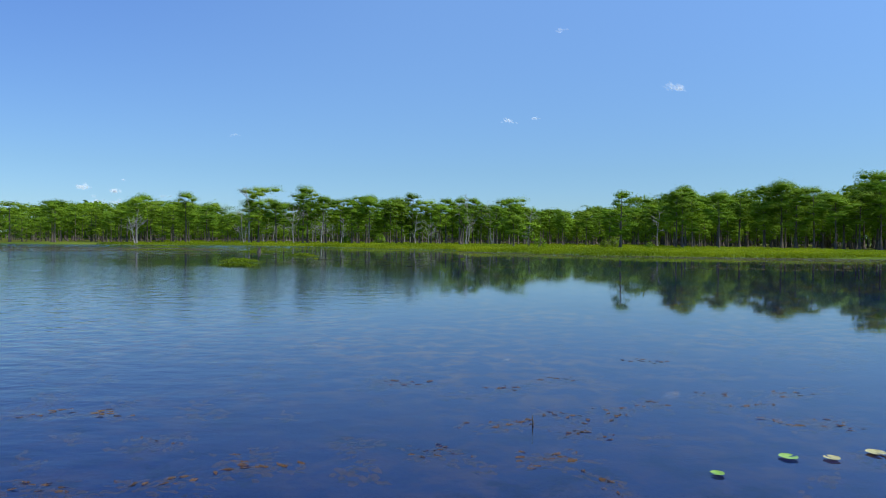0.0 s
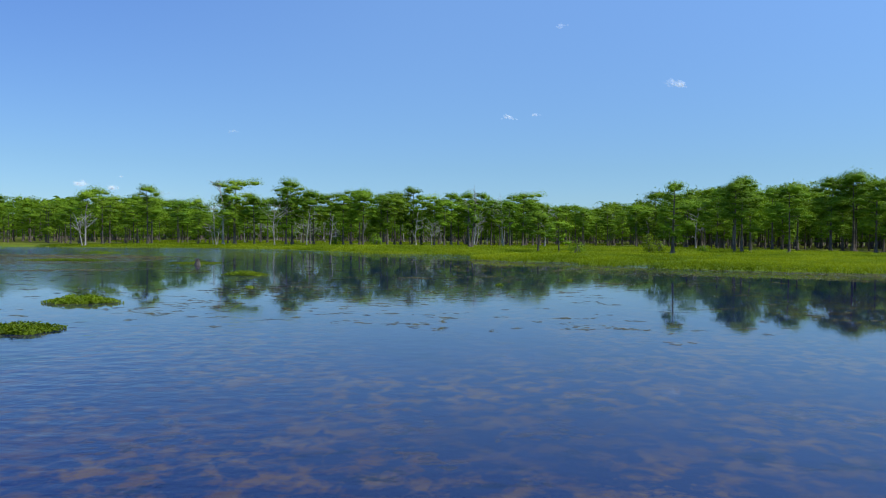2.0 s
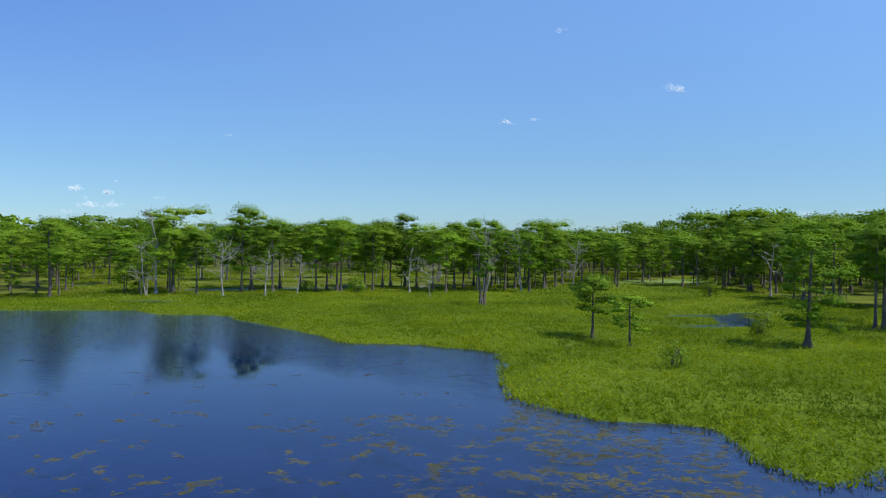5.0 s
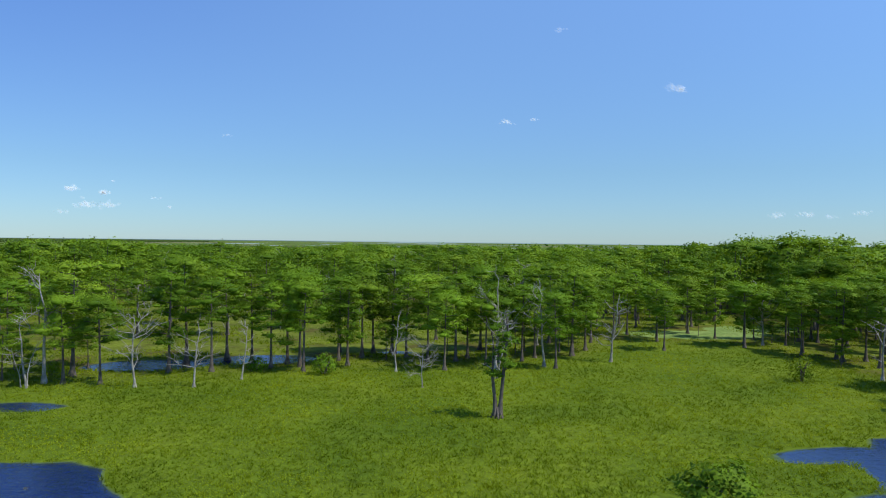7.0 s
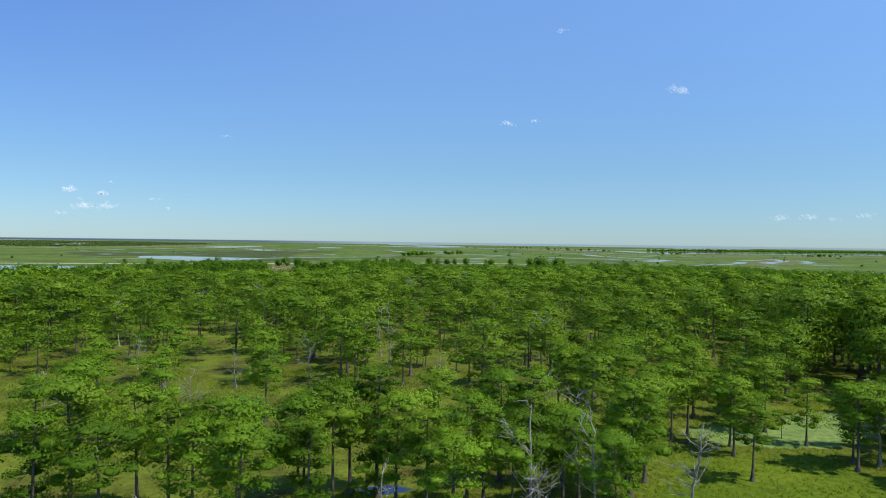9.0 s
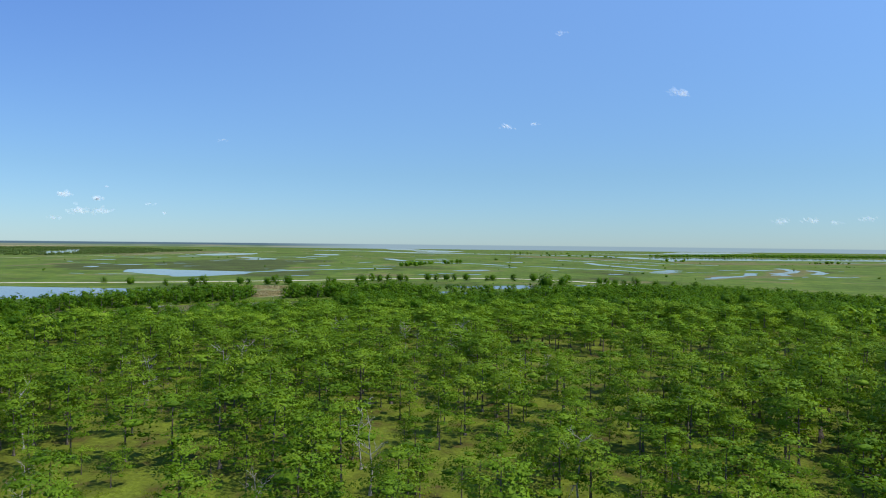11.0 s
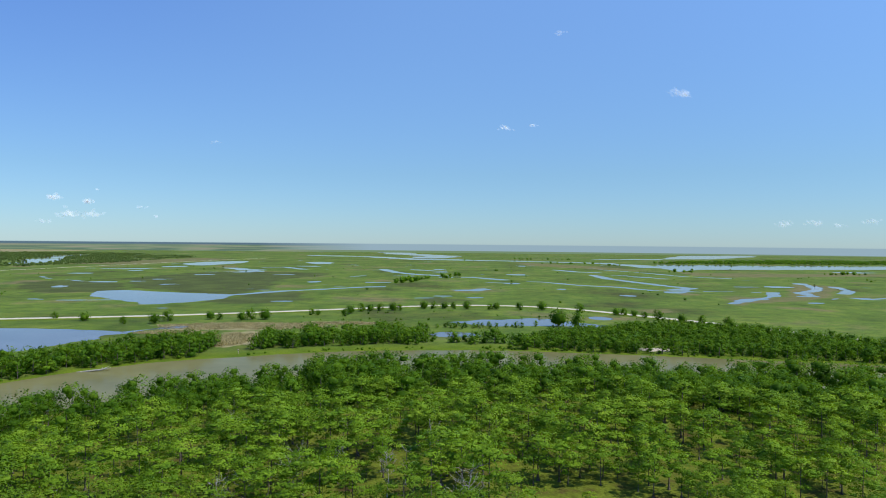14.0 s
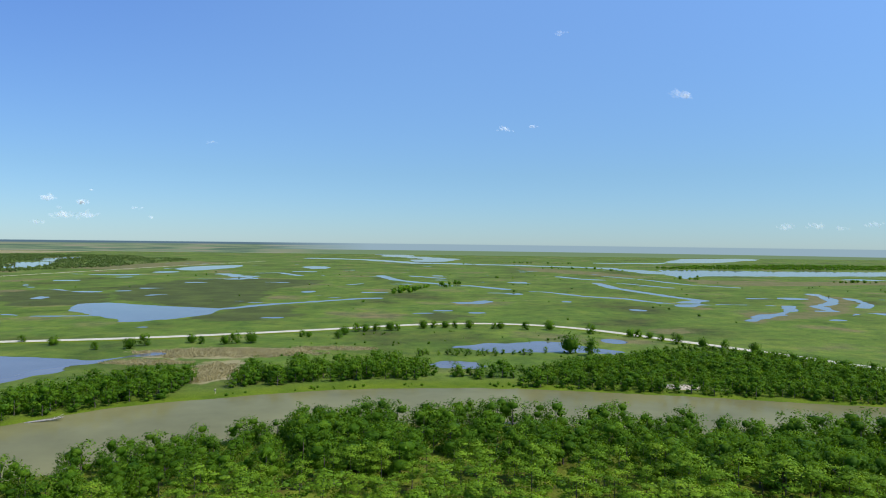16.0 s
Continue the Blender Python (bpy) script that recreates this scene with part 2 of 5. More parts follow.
    if clear:
        tr = n.new("ShaderNodeBsdfTransparent")
        tr.inputs["Color"].default_value = (*clear, 1)
        df = n.new("ShaderNodeBsdfDiffuse")
        df.inputs["Color"].default_value = (*body, 1)
        un = n.new("ShaderNodeMixShader")
        un.inputs[0].default_value = 0.08
        l.new(tr.outputs[0], un.inputs[1])
        l.new(df.outputs[0], un.inputs[2])
        l.new(un.outputs[0], mx.inputs[1])
    else:
        df = n.new("ShaderNodeBsdfDiffuse")
        c, _ = noise_ramp(n, l, p, 0.02, [(0.35, tuple(v * 0.85 for v in body)), (0.65, tuple(v * 1.12 for v in body))])
        l.new(c, df.inputs["Color"])
        l.new(df.outputs[0], mx.inputs[1])
    l.new(g.outputs[0], mx.inputs[2])
    l.new(mx.outputs[0], out.inputs[0])
    return m


M_CYPRESS = leaf_material("cypress_leaf", (0.078, 0.166, 0.010), (0.160, 0.284, 0.016), (0.238, 0.360, 0.026), 0.30, 0.6, 0.13, 0.085)
M_BROAD = leaf_material("broad_leaf", (0.040, 0.112, 0.006), (0.086, 0.192, 0.009), (0.170, 0.300, 0.018), 0.42, 0.6, 0.2)
M_GRASS = leaf_material("marsh_grass", (0.090, 0.152, 0.006), (0.180, 0.256, 0.009), (0.285, 0.350, 0.014), 0.45, 0.6, 0.12, 0.07)
# far wood only: leaf green paled and greyed to paint in distance haze
M_HAZED_LEAF = leaf_material("hazed_leaf", (0.085, 0.150, 0.035), (0.135, 0.215, 0.055), (0.190, 0.270, 0.080), 0.35, 0.6, 0.15)
M_PLANT = leaf_material("water_plant", (0.095, 0.165, 0.010), (0.155, 0.235, 0.013), (0.235, 0.31, 0.02), 0.35, 0.5, 0.2)
M_BARK = plain_material("cypress_bark", [(0.3, (0.070, 0.056, 0.045)), (0.7, (0.19, 0.160, 0.130))], 1.2, 0.9, 14.0, 0.6, 20.0)
M_DEAD = plain_material("bleached_wood", [(0.3, (0.21, 0.19, 0.16)), (0.7, (0.47, 0.44, 0.39))], 1.0, 0.85, 12.0, 0.5, 18.0)
M_STUMP = plain_material("weathered_stump", [(0.3, (0.05, 0.040, 0.032)), (0.7, (0.16, 0.135, 0.11))], 3.0, 0.9, 20.0, 0.8, 25.0)
M_WEED = plain_material("pond_weed", [(0.3, (0.09, 0.040, 0.008)), (0.55, (0.15, 0.075, 0.014)), (0.75, (0.20, 0.120, 0.020))], 0.35, 0.8, 6.0, 0.3, 12.0)
wt = M_WEED.node_tree
wp = [q for q in wt.nodes if q.type == "BSDF_PRINCIPLED"][0]
wo = [q for q in wt.nodes if q.type == "OUTPUT_MATERIAL"][0]
wm, wtr = wt.nodes.new("ShaderNodeMixShader"), wt.nodes.new("ShaderNodeBsdfTransparent")   # thin fronds, half open
wm.inputs[0].default_value = 0.7
wt.links.new(wtr.outputs[0], wm.inputs[1])
wt.links.new(wp.outputs[0], wm.inputs[2])
wt.links.new(wm.outputs[0], wo.inputs[0])
M_SCUM = plain_material("floating_weed", [(0.3, (0.080, 0.078, 0.024)), (0.7, (0.165, 0.152, 0.046))], 0.25, 0.8, 5.0, 0.3, 12.0)
wt = M_SCUM.node_tree
wp = [q for q in wt.nodes if q.type == "BSDF_PRINCIPLED"][0]
wo = [q for q in wt.nodes if q.type == "OUTPUT_MATERIAL"][0]
wm, wtr = wt.nodes.new("ShaderNodeMixShader"), wt.nodes.new("ShaderNodeBsdfTransparent")
wm.inputs[0].default_value = 0.55
wt.links.new(wtr.outputs[0], wm.inputs[1])
wt.links.new(wp.outputs[0], wm.inputs[2])
wt.links.new(wm.outputs[0], wo.inputs[0])
M_PAD = plain_material("lily_pad", [(0.3, (0.20, 0.40, 0.05)), (0.7, (0.34, 0.52, 0.09))], 9.0, 0.35, 40.0, 0.2, 30.0, 0.5)
M_PAD_OLD = plain_material("faded_lily_pad", [(0.3, (0.40, 0.36, 0.14)), (0.7, (0.52, 0.50, 0.24))], 9.0, 0.5, 40.0, 0.2, 30.0, 0.4)
M_REED = leaf_material("dry_reed", (0.30, 0.265, 0.135), (0.38, 0.335, 0.18), (0.45, 0.405, 0.23), 0.2)
M_ROAD = plain_material("gravel_road", [(0.3, (0.50, 0.455, 0.33)), (0.7, (0.62, 0.57, 0.44))], 0.2, 0.95, 2.0, 0.3, 5.0)
M_SAND = plain_material("pale_sand", [(0.3, (0.42, 0.36, 0.26)), (0.7, (0.58, 0.50, 0.38))], 0.3, 0.95, 2.0)
M_LAKE = water_material("lake_water", (0.010, 0.034, 0.22), (0.64, 0.65, 0.69), 0.32, scale=2.2, ior=1.45, gloss=(0.96, 1.0, 1.0))
M_POND = water_material("pond_water", (0.15, 0.155, 0.165), None, 0.015, 0.05, gloss=(0.88, 0.86, 0.86))
M_RIVER = water_material("muddy_river_water", (0.205, 0.193, 0.082), None, 0.05, 0.15, ior=1.14, gloss=(0.60, 0.64, 0.52))

# clouds: thin vapour
M_CLOUD, cn, cl, cout = nodes_of("cloud_vapour")
cd = cn.new("ShaderNodeBsdfDiffuse")
cd.inputs["Color"].default_value = (0.9, 0.9, 0.9, 1)
ct = cn.new("ShaderNodeBsdfTranslucent")
ct.inputs["Color"].default_value = (0.9, 0.9, 0.9, 1)
cb = cn.new("ShaderNodeMixShader")
cb.inputs[0].default_value = 0.2
cl.new(cd.outputs[0], cb.inputs[1])
cl.new(ct.outputs[0], cb.inputs[2])
ctr = cn.new("ShaderNodeBsdfTransparent")
cmx = cn.new("ShaderNodeMixShader")
cmx.inputs[0].default_value = 0.14
cl.new(ctr.outputs[0], cmx.inputs[1])
cl.new(cb.outputs[0], cmx.inputs[2])
cl.new(cmx.outputs[0], cout.inputs[0])

# the ground: land cover is held in attributes of the sheet
M_GROUND, gn, gl, gout = nodes_of("marsh_ground")
gp = world_coord(gn)


def cover(name):
    a = gn.new("ShaderNodeAttribute")
    a.attribute_name = name
    return a.outputs["Fac"]


def broken(fac, scale, amount=2.2):
    """A cover's edge broken up by noise."""
    t = gn.new("ShaderNodeTexNoise")
    t.inputs["Scale"].default_value, t.inputs["Detail"].default_value, t.inputs["Roughness"].default_value = scale, 8, 0.7
    gl.new(gp, t.inputs["Vector"])
    a = gn.new("ShaderNodeMath")
    a.operation = "MULTIPLY_ADD"
    gl.new(t.outputs["Fac"], a.inputs[0])
    a.inputs[1].default_value = amount
    gl.new(fac, a.inputs[2])
    r = gn.new("ShaderNodeMapRange")
    r.interpolation_type = "SMOOTHSTEP"
    r.inputs["From Min"].default_value, r.inputs["From Max"].default_value = 0.42 + amount * 0.5, 0.58 + amount * 0.5
    gl.new(a.outputs[0], r.inputs["Value"])
    return r.outputs[0]


g_marsh, _ = noise_ramp(gn, gl, gp, 0.05, [(0.32, (0.078, 0.130, 0.008)), (0.5, (0.115, 0.168, 0.010)), (0.68, (0.150, 0.200, 0.013))], 6.0)
g_far, _ = noise_ramp(gn, gl, gp, 0.006, [(0.34, (0.075, 0.090, 0.022)), (0.44, (0.096, 0.146, 0.022)), (0.55, (0.120, 0.184, 0.026)), (0.66, (0.170, 0.155, 0.062))], 9.0)
f_fine, _ = noise_ramp(gn, gl, gp, 0.045, [(0.34, (0.58, 0.62, 0.70)), (0.5, (1.0, 1.0, 1.0)), (0.68, (1.36, 1.24, 1.15))], 8.0, 0.75)
f_wide, _ = noise_ramp(gn, gl, gp, 0.016, [(0.36, (0.80, 0.88, 0.86)), (0.5, (1.0, 1.0, 1.0)), (0.64, (1.22, 1.08, 1.20))], 6.0, 0.65, 1.2)
g_far = mixed(gn, gl, g_far, f_wide, 1.0, "MULTIPLY")
g_far = mixed(gn, gl, g_far, f_fine, 1.0, "MULTIPLY")
g_floor, _ = noise_ramp(gn, gl, gp, 0.12, [(0.32, (0.090, 0.068, 0.020)), (0.45, (0.106, 0.126, 0.015)), (0.65, (0.158, 0.200, 0.019))], 5.0)
g_dark, _ = noise_ramp(gn, gl, gp, 0.02, [(0.3, (0.058, 0.072, 0.020)), (0.5, (0.075, 0.095, 0.025)), (0.7, (0.105, 0.135, 0.030))], 6.0)
g_tan, _ = noise_ramp(gn, gl, gp, 0.05, [(0.3, (0.20, 0.18, 0.07)), (0.7, (0.36, 0.31, 0.165))], 6.0)
g_brown, _ = noise_ramp(gn, gl, gp, 0.03, [(0.3, (0.115, 0.130, 0.036)), (0.7, (0.205, 0.175, 0.075))], 7.0)
g_duck, _ = noise_ramp(gn, gl, gp, 0.2, [(0.3, (0.14, 0.22, 0.05)), (0.7, (0.23, 0.31, 0.085))], 5.0)
g_bed, _ = noise_ramp(gn, gl, gp, 0.3, [(0.3, (0.006, 0.022, 0.135)), (0.7, (0.009, 0.030, 0.170))], 4.0)
# brown weed growing on the lake's bed, in drifts of soft patches
w_patch, _ = noise_ramp(gn, gl, gp, 1.9, [(0.44, (0, 0, 0)), (0.62, (0.95, 0.95, 0.95))], 4.0, 0.6, 0.3)
w_drift, _ = noise_ramp(gn, gl, gp, 0.11, [(0.36, (0.08, 0.08, 0.08)), (0.54, (1, 1, 1))], 4.0)
w_tone, _ = noise_ramp(gn, gl, gp, 0.9, [(0.35, (0.21, 0.105, 0.030)), (0.65, (0.34, 0.21, 0.045))], 3.0)
w_fac = mixed(gn, gl, w_patch, w_drift, 1.0, "MULTIPLY")
w_pos = gn.new("ShaderNodeSeparateXYZ")
gl.new(gp, w_pos.inputs[0])
w_reach = gn.new("ShaderNodeFloatCurve")      # how much grows at a distance from the south end
for (cx, cy), pt in zip(((0.0, 0.25), (1.0, 0.0)), w_reach.mapping.curves[0].points):
    pt.location = (cx, cy)
for cx, cy in ((0.07, 0.22), (0.14, 0.62), (0.22, 1.0), (0.40, 0.95), (0.62, 0.8), (0.85, 0.2)):
    w_reach.mapping.curves[0].points.new(cx, cy)
w_scale = gn.new("ShaderNodeMath")
w_scale.operation = "MULTIPLY"
w_scale.inputs[1].default_value = 0.01
gl.new(w_pos.outputs["Y"], w_scale.inputs[0])
gl.new(w_scale.outputs[0], w_reach.inputs["Value"])
w_fac = mixed(gn, gl, w_fac, w_reach.outputs[0], 1.0, "MULTIPLY")
g_bed = mixed(gn, gl, g_bed, w_tone, w_fac)
col = mixed(gn, gl, g_marsh, g_far, cover("far"))
col = mixed(gn, gl, col, g_floor, cover("woods"))
col = mixed(gn, gl, col, g_dark, broken(cover("dark"), 0.016, 1.5))
col = mixed(gn, gl, col, g_tan, broken(cover("tan"), 0.03))
col = mixed(gn, gl, col, g_brown, broken(cover("brown"), 0.02, 1.6))
col = mixed(gn, gl, col, g_duck, broken(cover("duckweed"), 0.15))
grain, _ = noise_ramp(gn, gl, gp, 1.1, [(0.3, (0.72, 0.72, 0.72)), (0.7, (1.25, 1.25, 1.25))], 5.0)
col = mixed(gn, gl, col, grain, 1.0, "MULTIPLY")
gz = gn.new("ShaderNodeSeparateXYZ")
gl.new(gp, gz.inputs[0])
wet = gn.new("ShaderNodeMapRange")
wet.inputs["From Min"].default_value, wet.inputs["From Max"].default_value = -0.03, 0.02
wet.inputs["To Min"].default_value, wet.inputs["To Max"].default_value = 1, 0
gl.new(gz.outputs["Z"], wet.inputs["Value"])
col = mixed(gn, gl, col, g_bed, wet.outputs[0])
gd = gn.new("ShaderNodeBsdfPrincipled")
gd.inputs["Roughness"].default_value, gd.inputs["Specular IOR Level"].default_value = 0.95, 0.1
gl.new(col, gd.inputs["Base Color"])
gt = gn.new("ShaderNodeTexNoise")
gt.inputs["Scale"].default_value, gt.inputs["Detail"].default_value = 0.9, 6
gl.new(gp, gt.inputs["Vector"])
gb = gn.new("ShaderNodeBump")
gb.inputs["Strength"].default_value, gb.inputs["Distance"].default_value = 0.6, 0.5
gl.new(gt.outputs["Fac"], gb.inputs["Height"])
gl.new(gb.outputs[0], gd.inputs["Normal"])
gl.new(gd.outputs[0], gout.inputs[0])

# ---------------------------------------------------------------- mesh helpers
RNG = np.random.default_rng(7)


def raw_mesh(name, verts, tris, mats, mat_index=None, smooth=False, normals=None):
    """A mesh from numpy triangles (or quads); normals: one for each vertex, where foliage is to shade softly."""
    me = bpy.data.meshes.new(name)
    verts, tris = np.asarray(verts, np.float32), np.asarray(tris, np.int32)
    k = tris.shape[1]
    me.vertices.add(len(verts))
    me.vertices.foreach_set("co", verts.ravel())
    me.loops.add(tris.size)
    me.loops.foreach_set("vertex_index", tris.ravel())
    me.polygons.add(len(tris))
    me.polygons.foreach_set("loop_start", np.arange(0, tris.size, k, dtype=np.int32))
    for m in mats:
        me.materials.append(m)
    if mat_index is not None:
        me.polygons.foreach_set("material_index", np.asarray(mat_index, np.int32))
    if smooth:
        me.polygons.foreach_set("use_smooth", np.ones(len(tris), bool))
    if normals is not None:
        me.attributes.new("custom_normal", "FLOAT_VECTOR", "POINT").data.foreach_set("vector", np.asarray(normals, np.float32).ravel())
    me.update(calc_edges=True)
    return me


def foliage_mesh(name, crown, mat):
    v, t, nrm = crown
    return raw_mesh(name, v, t, [mat], normals=nrm)


def part(name, me, parent, label=""):
    ob = new(name, me)
    ob.parent = parent
    if label:
        tagged(ob, label)
    return ob


def vnoise(x, y, seed=0):
    """Value noise on the plan, 0 to 1."""
    xi, yi = np.floor(x).astype(np.int64), np.floor(y).astype(np.int64)
    fx, fy = x - xi, y - yi
    fx, fy = fx * fx * (3 - 2 * fx), fy * fy * (3 - 2 * fy)

    def h(a, b):
        v = (a * 374761393 + b * 668265263 + seed * 974634777) & 0x7fffffff
        v = ((v ^ (v >> 13)) * 1274126177) & 0x7fffffff
        return ((v ^ (v >> 16)) & 0xffff) / 65535.0
    return (h(xi, yi) * (1 - fx) + h(xi + 1, yi) * fx) * (1 - fy) + (h(xi, yi + 1) * (1 - fx) + h(xi + 1, yi + 1) * fx) * fy


def tube(points, radii, sides=6, cap=True):
    """A tapered tube along points: verts, triangles."""
    pts = np.asarray(points, float)
    vs, ts = [], []
    for i, p in enumerate(pts):
        d = pts[min(i + 1, len(pts) - 1)] - pts[max(i - 1, 0)]
        d = d / (np.linalg.norm(d) + 1e-9)
        a = np.cross(d, (0.31, 0.87, 0.39))
        a /= np.linalg.norm(a) + 1e-9
        b = np.cross(d, a)
        ang = np.arange(sides) * 2 * math.pi / sides
        vs.append(p + radii[i] * (np.cos(ang)[:, None] * a + np.sin(ang)[:, None] * b))
    for i in range(len(pts) - 1):
        for k in range(sides):
            q, w = i * sides + k, i * sides + (k + 1) % sides
            ts += [(q, w, w + sides), (q, w + sides, q + sides)]
    if cap:
        o = (len(pts) - 1) * sides
        ts += [(o, o + k, o + k + 1) for k in range(1, sides - 1)]
    return np.concatenate(vs), np.array(ts)


def joined(pieces):
    """Several meshes in one: verts, triangles and, where there are any, normals."""
    vs, ts, o = [], [], 0
    for p in pieces:
        vs.append(p[0])
        ts.append(p[1] + o)
        o += len(p[0])
    if len(pieces[0]) == 3:
        return np.concatenate(vs), np.concatenate(ts), np.concatenate([p[2] for p in pieces])
    return np.concatenate(vs), np.concatenate(ts)


def unit(v):
    return v / (np.linalg.norm(v, axis=-1, keepdims=True) + 1e-9)


def leaves(rng, centres, size, flat=0.6, facing=None, width=1.0, loose=0.42, shade=None):
    """One ragged triangle of foliage round each centre, tilted at random, flat: how level they lie; facing: or which way they look;
    shade: the soft normals of the mass that they belong to."""
    n = len(centres)
    nrm = rng.normal(size=(n, 3))
    if facing is None:
        nrm[:, 2] = np.abs(nrm[:, 2]) + flat
    else:
        nrm = nrm * loose + facing
    nrm = unit(nrm)
    a = unit(np.cross(nrm, rng.normal(size=(n, 3))))
    b = np.cross(nrm, a)
    s = size * rng.uniform(0.55, 1.25, n)[:, None]
    v = np.stack([centres + a * s * 0.62, centres - a * s * 0.4 + b * s * width * rng.uniform(0.3, 0.6, n)[:, None],
                  centres - a * s * 0.4 - b * s * width * rng.uniform(0.3, 0.6, n)[:, None]], 1)
    soft = nrm if shade is None else unit(shade + rng.normal(0, 0.10, (n, 3)))
    turned = np.sum(np.cross(v[:, 1] - v[:, 0], v[:, 2] - v[:, 0]) * soft, axis=1) < 0
    v[turned] = v[turned][:, ::-1]
    return v.reshape(-1, 3), np.arange(3 * n).reshape(-1, 3), np.repeat(soft, 3, axis=0)


def sphere_shape(level):
    bm = bmesh.new()
    bmesh.ops.create_icosphere(bm, subdivisions=level, radius=1.0)
    bm.verts.ensure_lookup_table()
    v = np.array([q.co[:] for q in bm.verts])
    t = np.array([[q.index for q in f.verts] for f in bm.faces])
    bm.free()
    return v, t


SMALL_BALL = sphere_shape(1)


def clump(rng, centre, size, ball):
    """A lumpy mass of foliage, ragged all over."""
    v, t = ball
    k = rng.uniform(2, 4, 3)
    ph = rng.uniform(0, 6.28, 3)
    r = 1 + 0.20 * np.sin(v[:, 0] * k[0] * 1.6 + ph[0]) * np.cos(v[:, 1] * k[1] * 1.6 + ph[1]) + 0.16 * np.sin(v[:, 2] * k[2] * 2 + ph[2]) + rng.uniform(-0.16, 0.16, len(v))
    size = np.asarray(size)
    return np.asarray(centre) + v * r[:, None] * size, t, unit(v / size)


# ---------------------------------------------------------------- the plan: water, woods, cover
def curve_y(points):
    xs, ys = zip(*points)
    return lambda x: np.interp(x, xs, ys)


SHORE = [(-400, 175), (-120, 166), (-72, 160), (-47, 163), (-41, 157), (-35, 158), (-31, 156), (-29.5, 152), (-26, 149), (-20, 144.5), (-12, 134), (-4, 133.5), (3, 128), (3.2, 118), (3, 110),
         (7, 104.2), (12.6, 103), (12.8, 97.6), (15, 95), (21.5, 97), (18.6, 90.6), (22, 88.3), (32, 84), (60, 80), (140, 60), (400, 20), (420, -300), (-420, -300)]
far_bank = curve_y([(-420, 300), (-300, 480), (-214, 632), (-178, 669), (-153, 683), (-111, 701), (-65, 718), (-13, 725), (39, 726), (74, 721), (139, 709), (248, 686), (400, 640), (600, 560)])
near_bank = curve_y([(-420, 170), (-260, 430), (-175, 552), (-145, 572), (-116, 600), (-87, 621), (-51, 636), (-25, 643), (18, 645), (57, 643), (108, 634), (135, 624), (192, 612), (400, 560), (600, 480)])
wood_edge = curve_y([(-400, 178), (-120, 171), (-80, 170), (-62, 186), (-35, 196), (-15, 202), (5, 205), (22, 214), (33, 232), (55, 232), (60, 212), (66, 178), (72, 158), (85, 144), (120, 130), (200, 112), (400, 70)])


def polygon_sd(x, y, pts):
    """Signed distance to a closed outline, positive outside."""
    best = np.full(x.shape, 1e18)
    inside = np.zeros(x.shape, bool)
    for (ax, ay), (bx, by) in zip(pts, pts[1:] + pts[:1]):
        dx, dy = bx - ax, by - ay
        t = np.clip(((x - ax) * dx + (y - ay) * dy) / (dx * dx + dy * dy), 0, 1)
        best = np.minimum(best, (x - ax - t * dx) ** 2 + (y - ay - t * dy) ** 2)
        if ay != by:
            cross = (ay > y) != (by > y)
            inside ^= cross & (x < (bx - ax) * (y - ay) / (by - ay) + ax)
    d = np.sqrt(best)
    return np.where(inside, -d, d)


def ellipse_sd(x, y, cx, cy, rx, ry, turn=0.0):
    c, s = math.cos(radians(turn)), math.sin(radians(turn))
    u, v = ((x - cx) * c + (y - cy) * s) / rx, (-(x - cx) * s + (y - cy) * c) / ry
    return (np.sqrt(u * u + v * v) - 1) * min(rx, ry)


def creek_sd(x, y, line, width):
    best = np.full(x.shape, 1e18)
    for (ax, ay), (bx, by) in zip(line, line[1:]):
        dx, dy = bx - ax, by - ay
        t = np.clip(((x - ax) * dx + (y - ay) * dy) / (dx * dx + dy * dy), 0, 1)
        best = np.minimum(best, (x - ax - t * dx) ** 2 + (y - ay - t * dy) ** 2)
    return np.sqrt(best) - width / 2


POOLS = [(35, 162, 6.5, 2.2, 10), (38.5, 157, 3.4, 6.0, -15), (33, 150.5, 5.5, 1.8, 5), (45, 165.5, 4.5, 2.6, 0), (15.2, 150.8, 1.1, 0.8, 0), (-51.5, 177, 5.8, 2.3, -3),
         (-8.6, 149.6, 1.3, 1.0, 0), (-48, 203, 9.5, 4.6, 12), (-32, 209, 9, 4.2, 10), (-10, 217, 3.5, 1.6, 0), (10.5, 133, 1.6, 0.8, 30)]
PONDS = [(75, 893, 20, 6, 0), (159, 932, 11, 14, 20), (-592, 1443, 26, 12, -10), (-544, 1470, 12, 10, 0), (-230, 1498, 12, 20, 0), (-67, 1254, 9, 7, 0), (-193, 1094, 18, 7, 10), (-313, 998, 10, 4, 0),
         (-512, 1720, 30, 12, 0), (-789, 1737, 30, 16, 0), (-745, 2153, 34, 40, 0), (-388, 2265, 40, 26, 0), (-807, 1979, 60, 16, 0), (48, 1172, 14, 9, 0), (272, 1228, 13, 16, 0), (607, 1461, 26, 22, 0), (484, 1128, 14, 9, 30), (181, 1841, 22, 26, 0)]
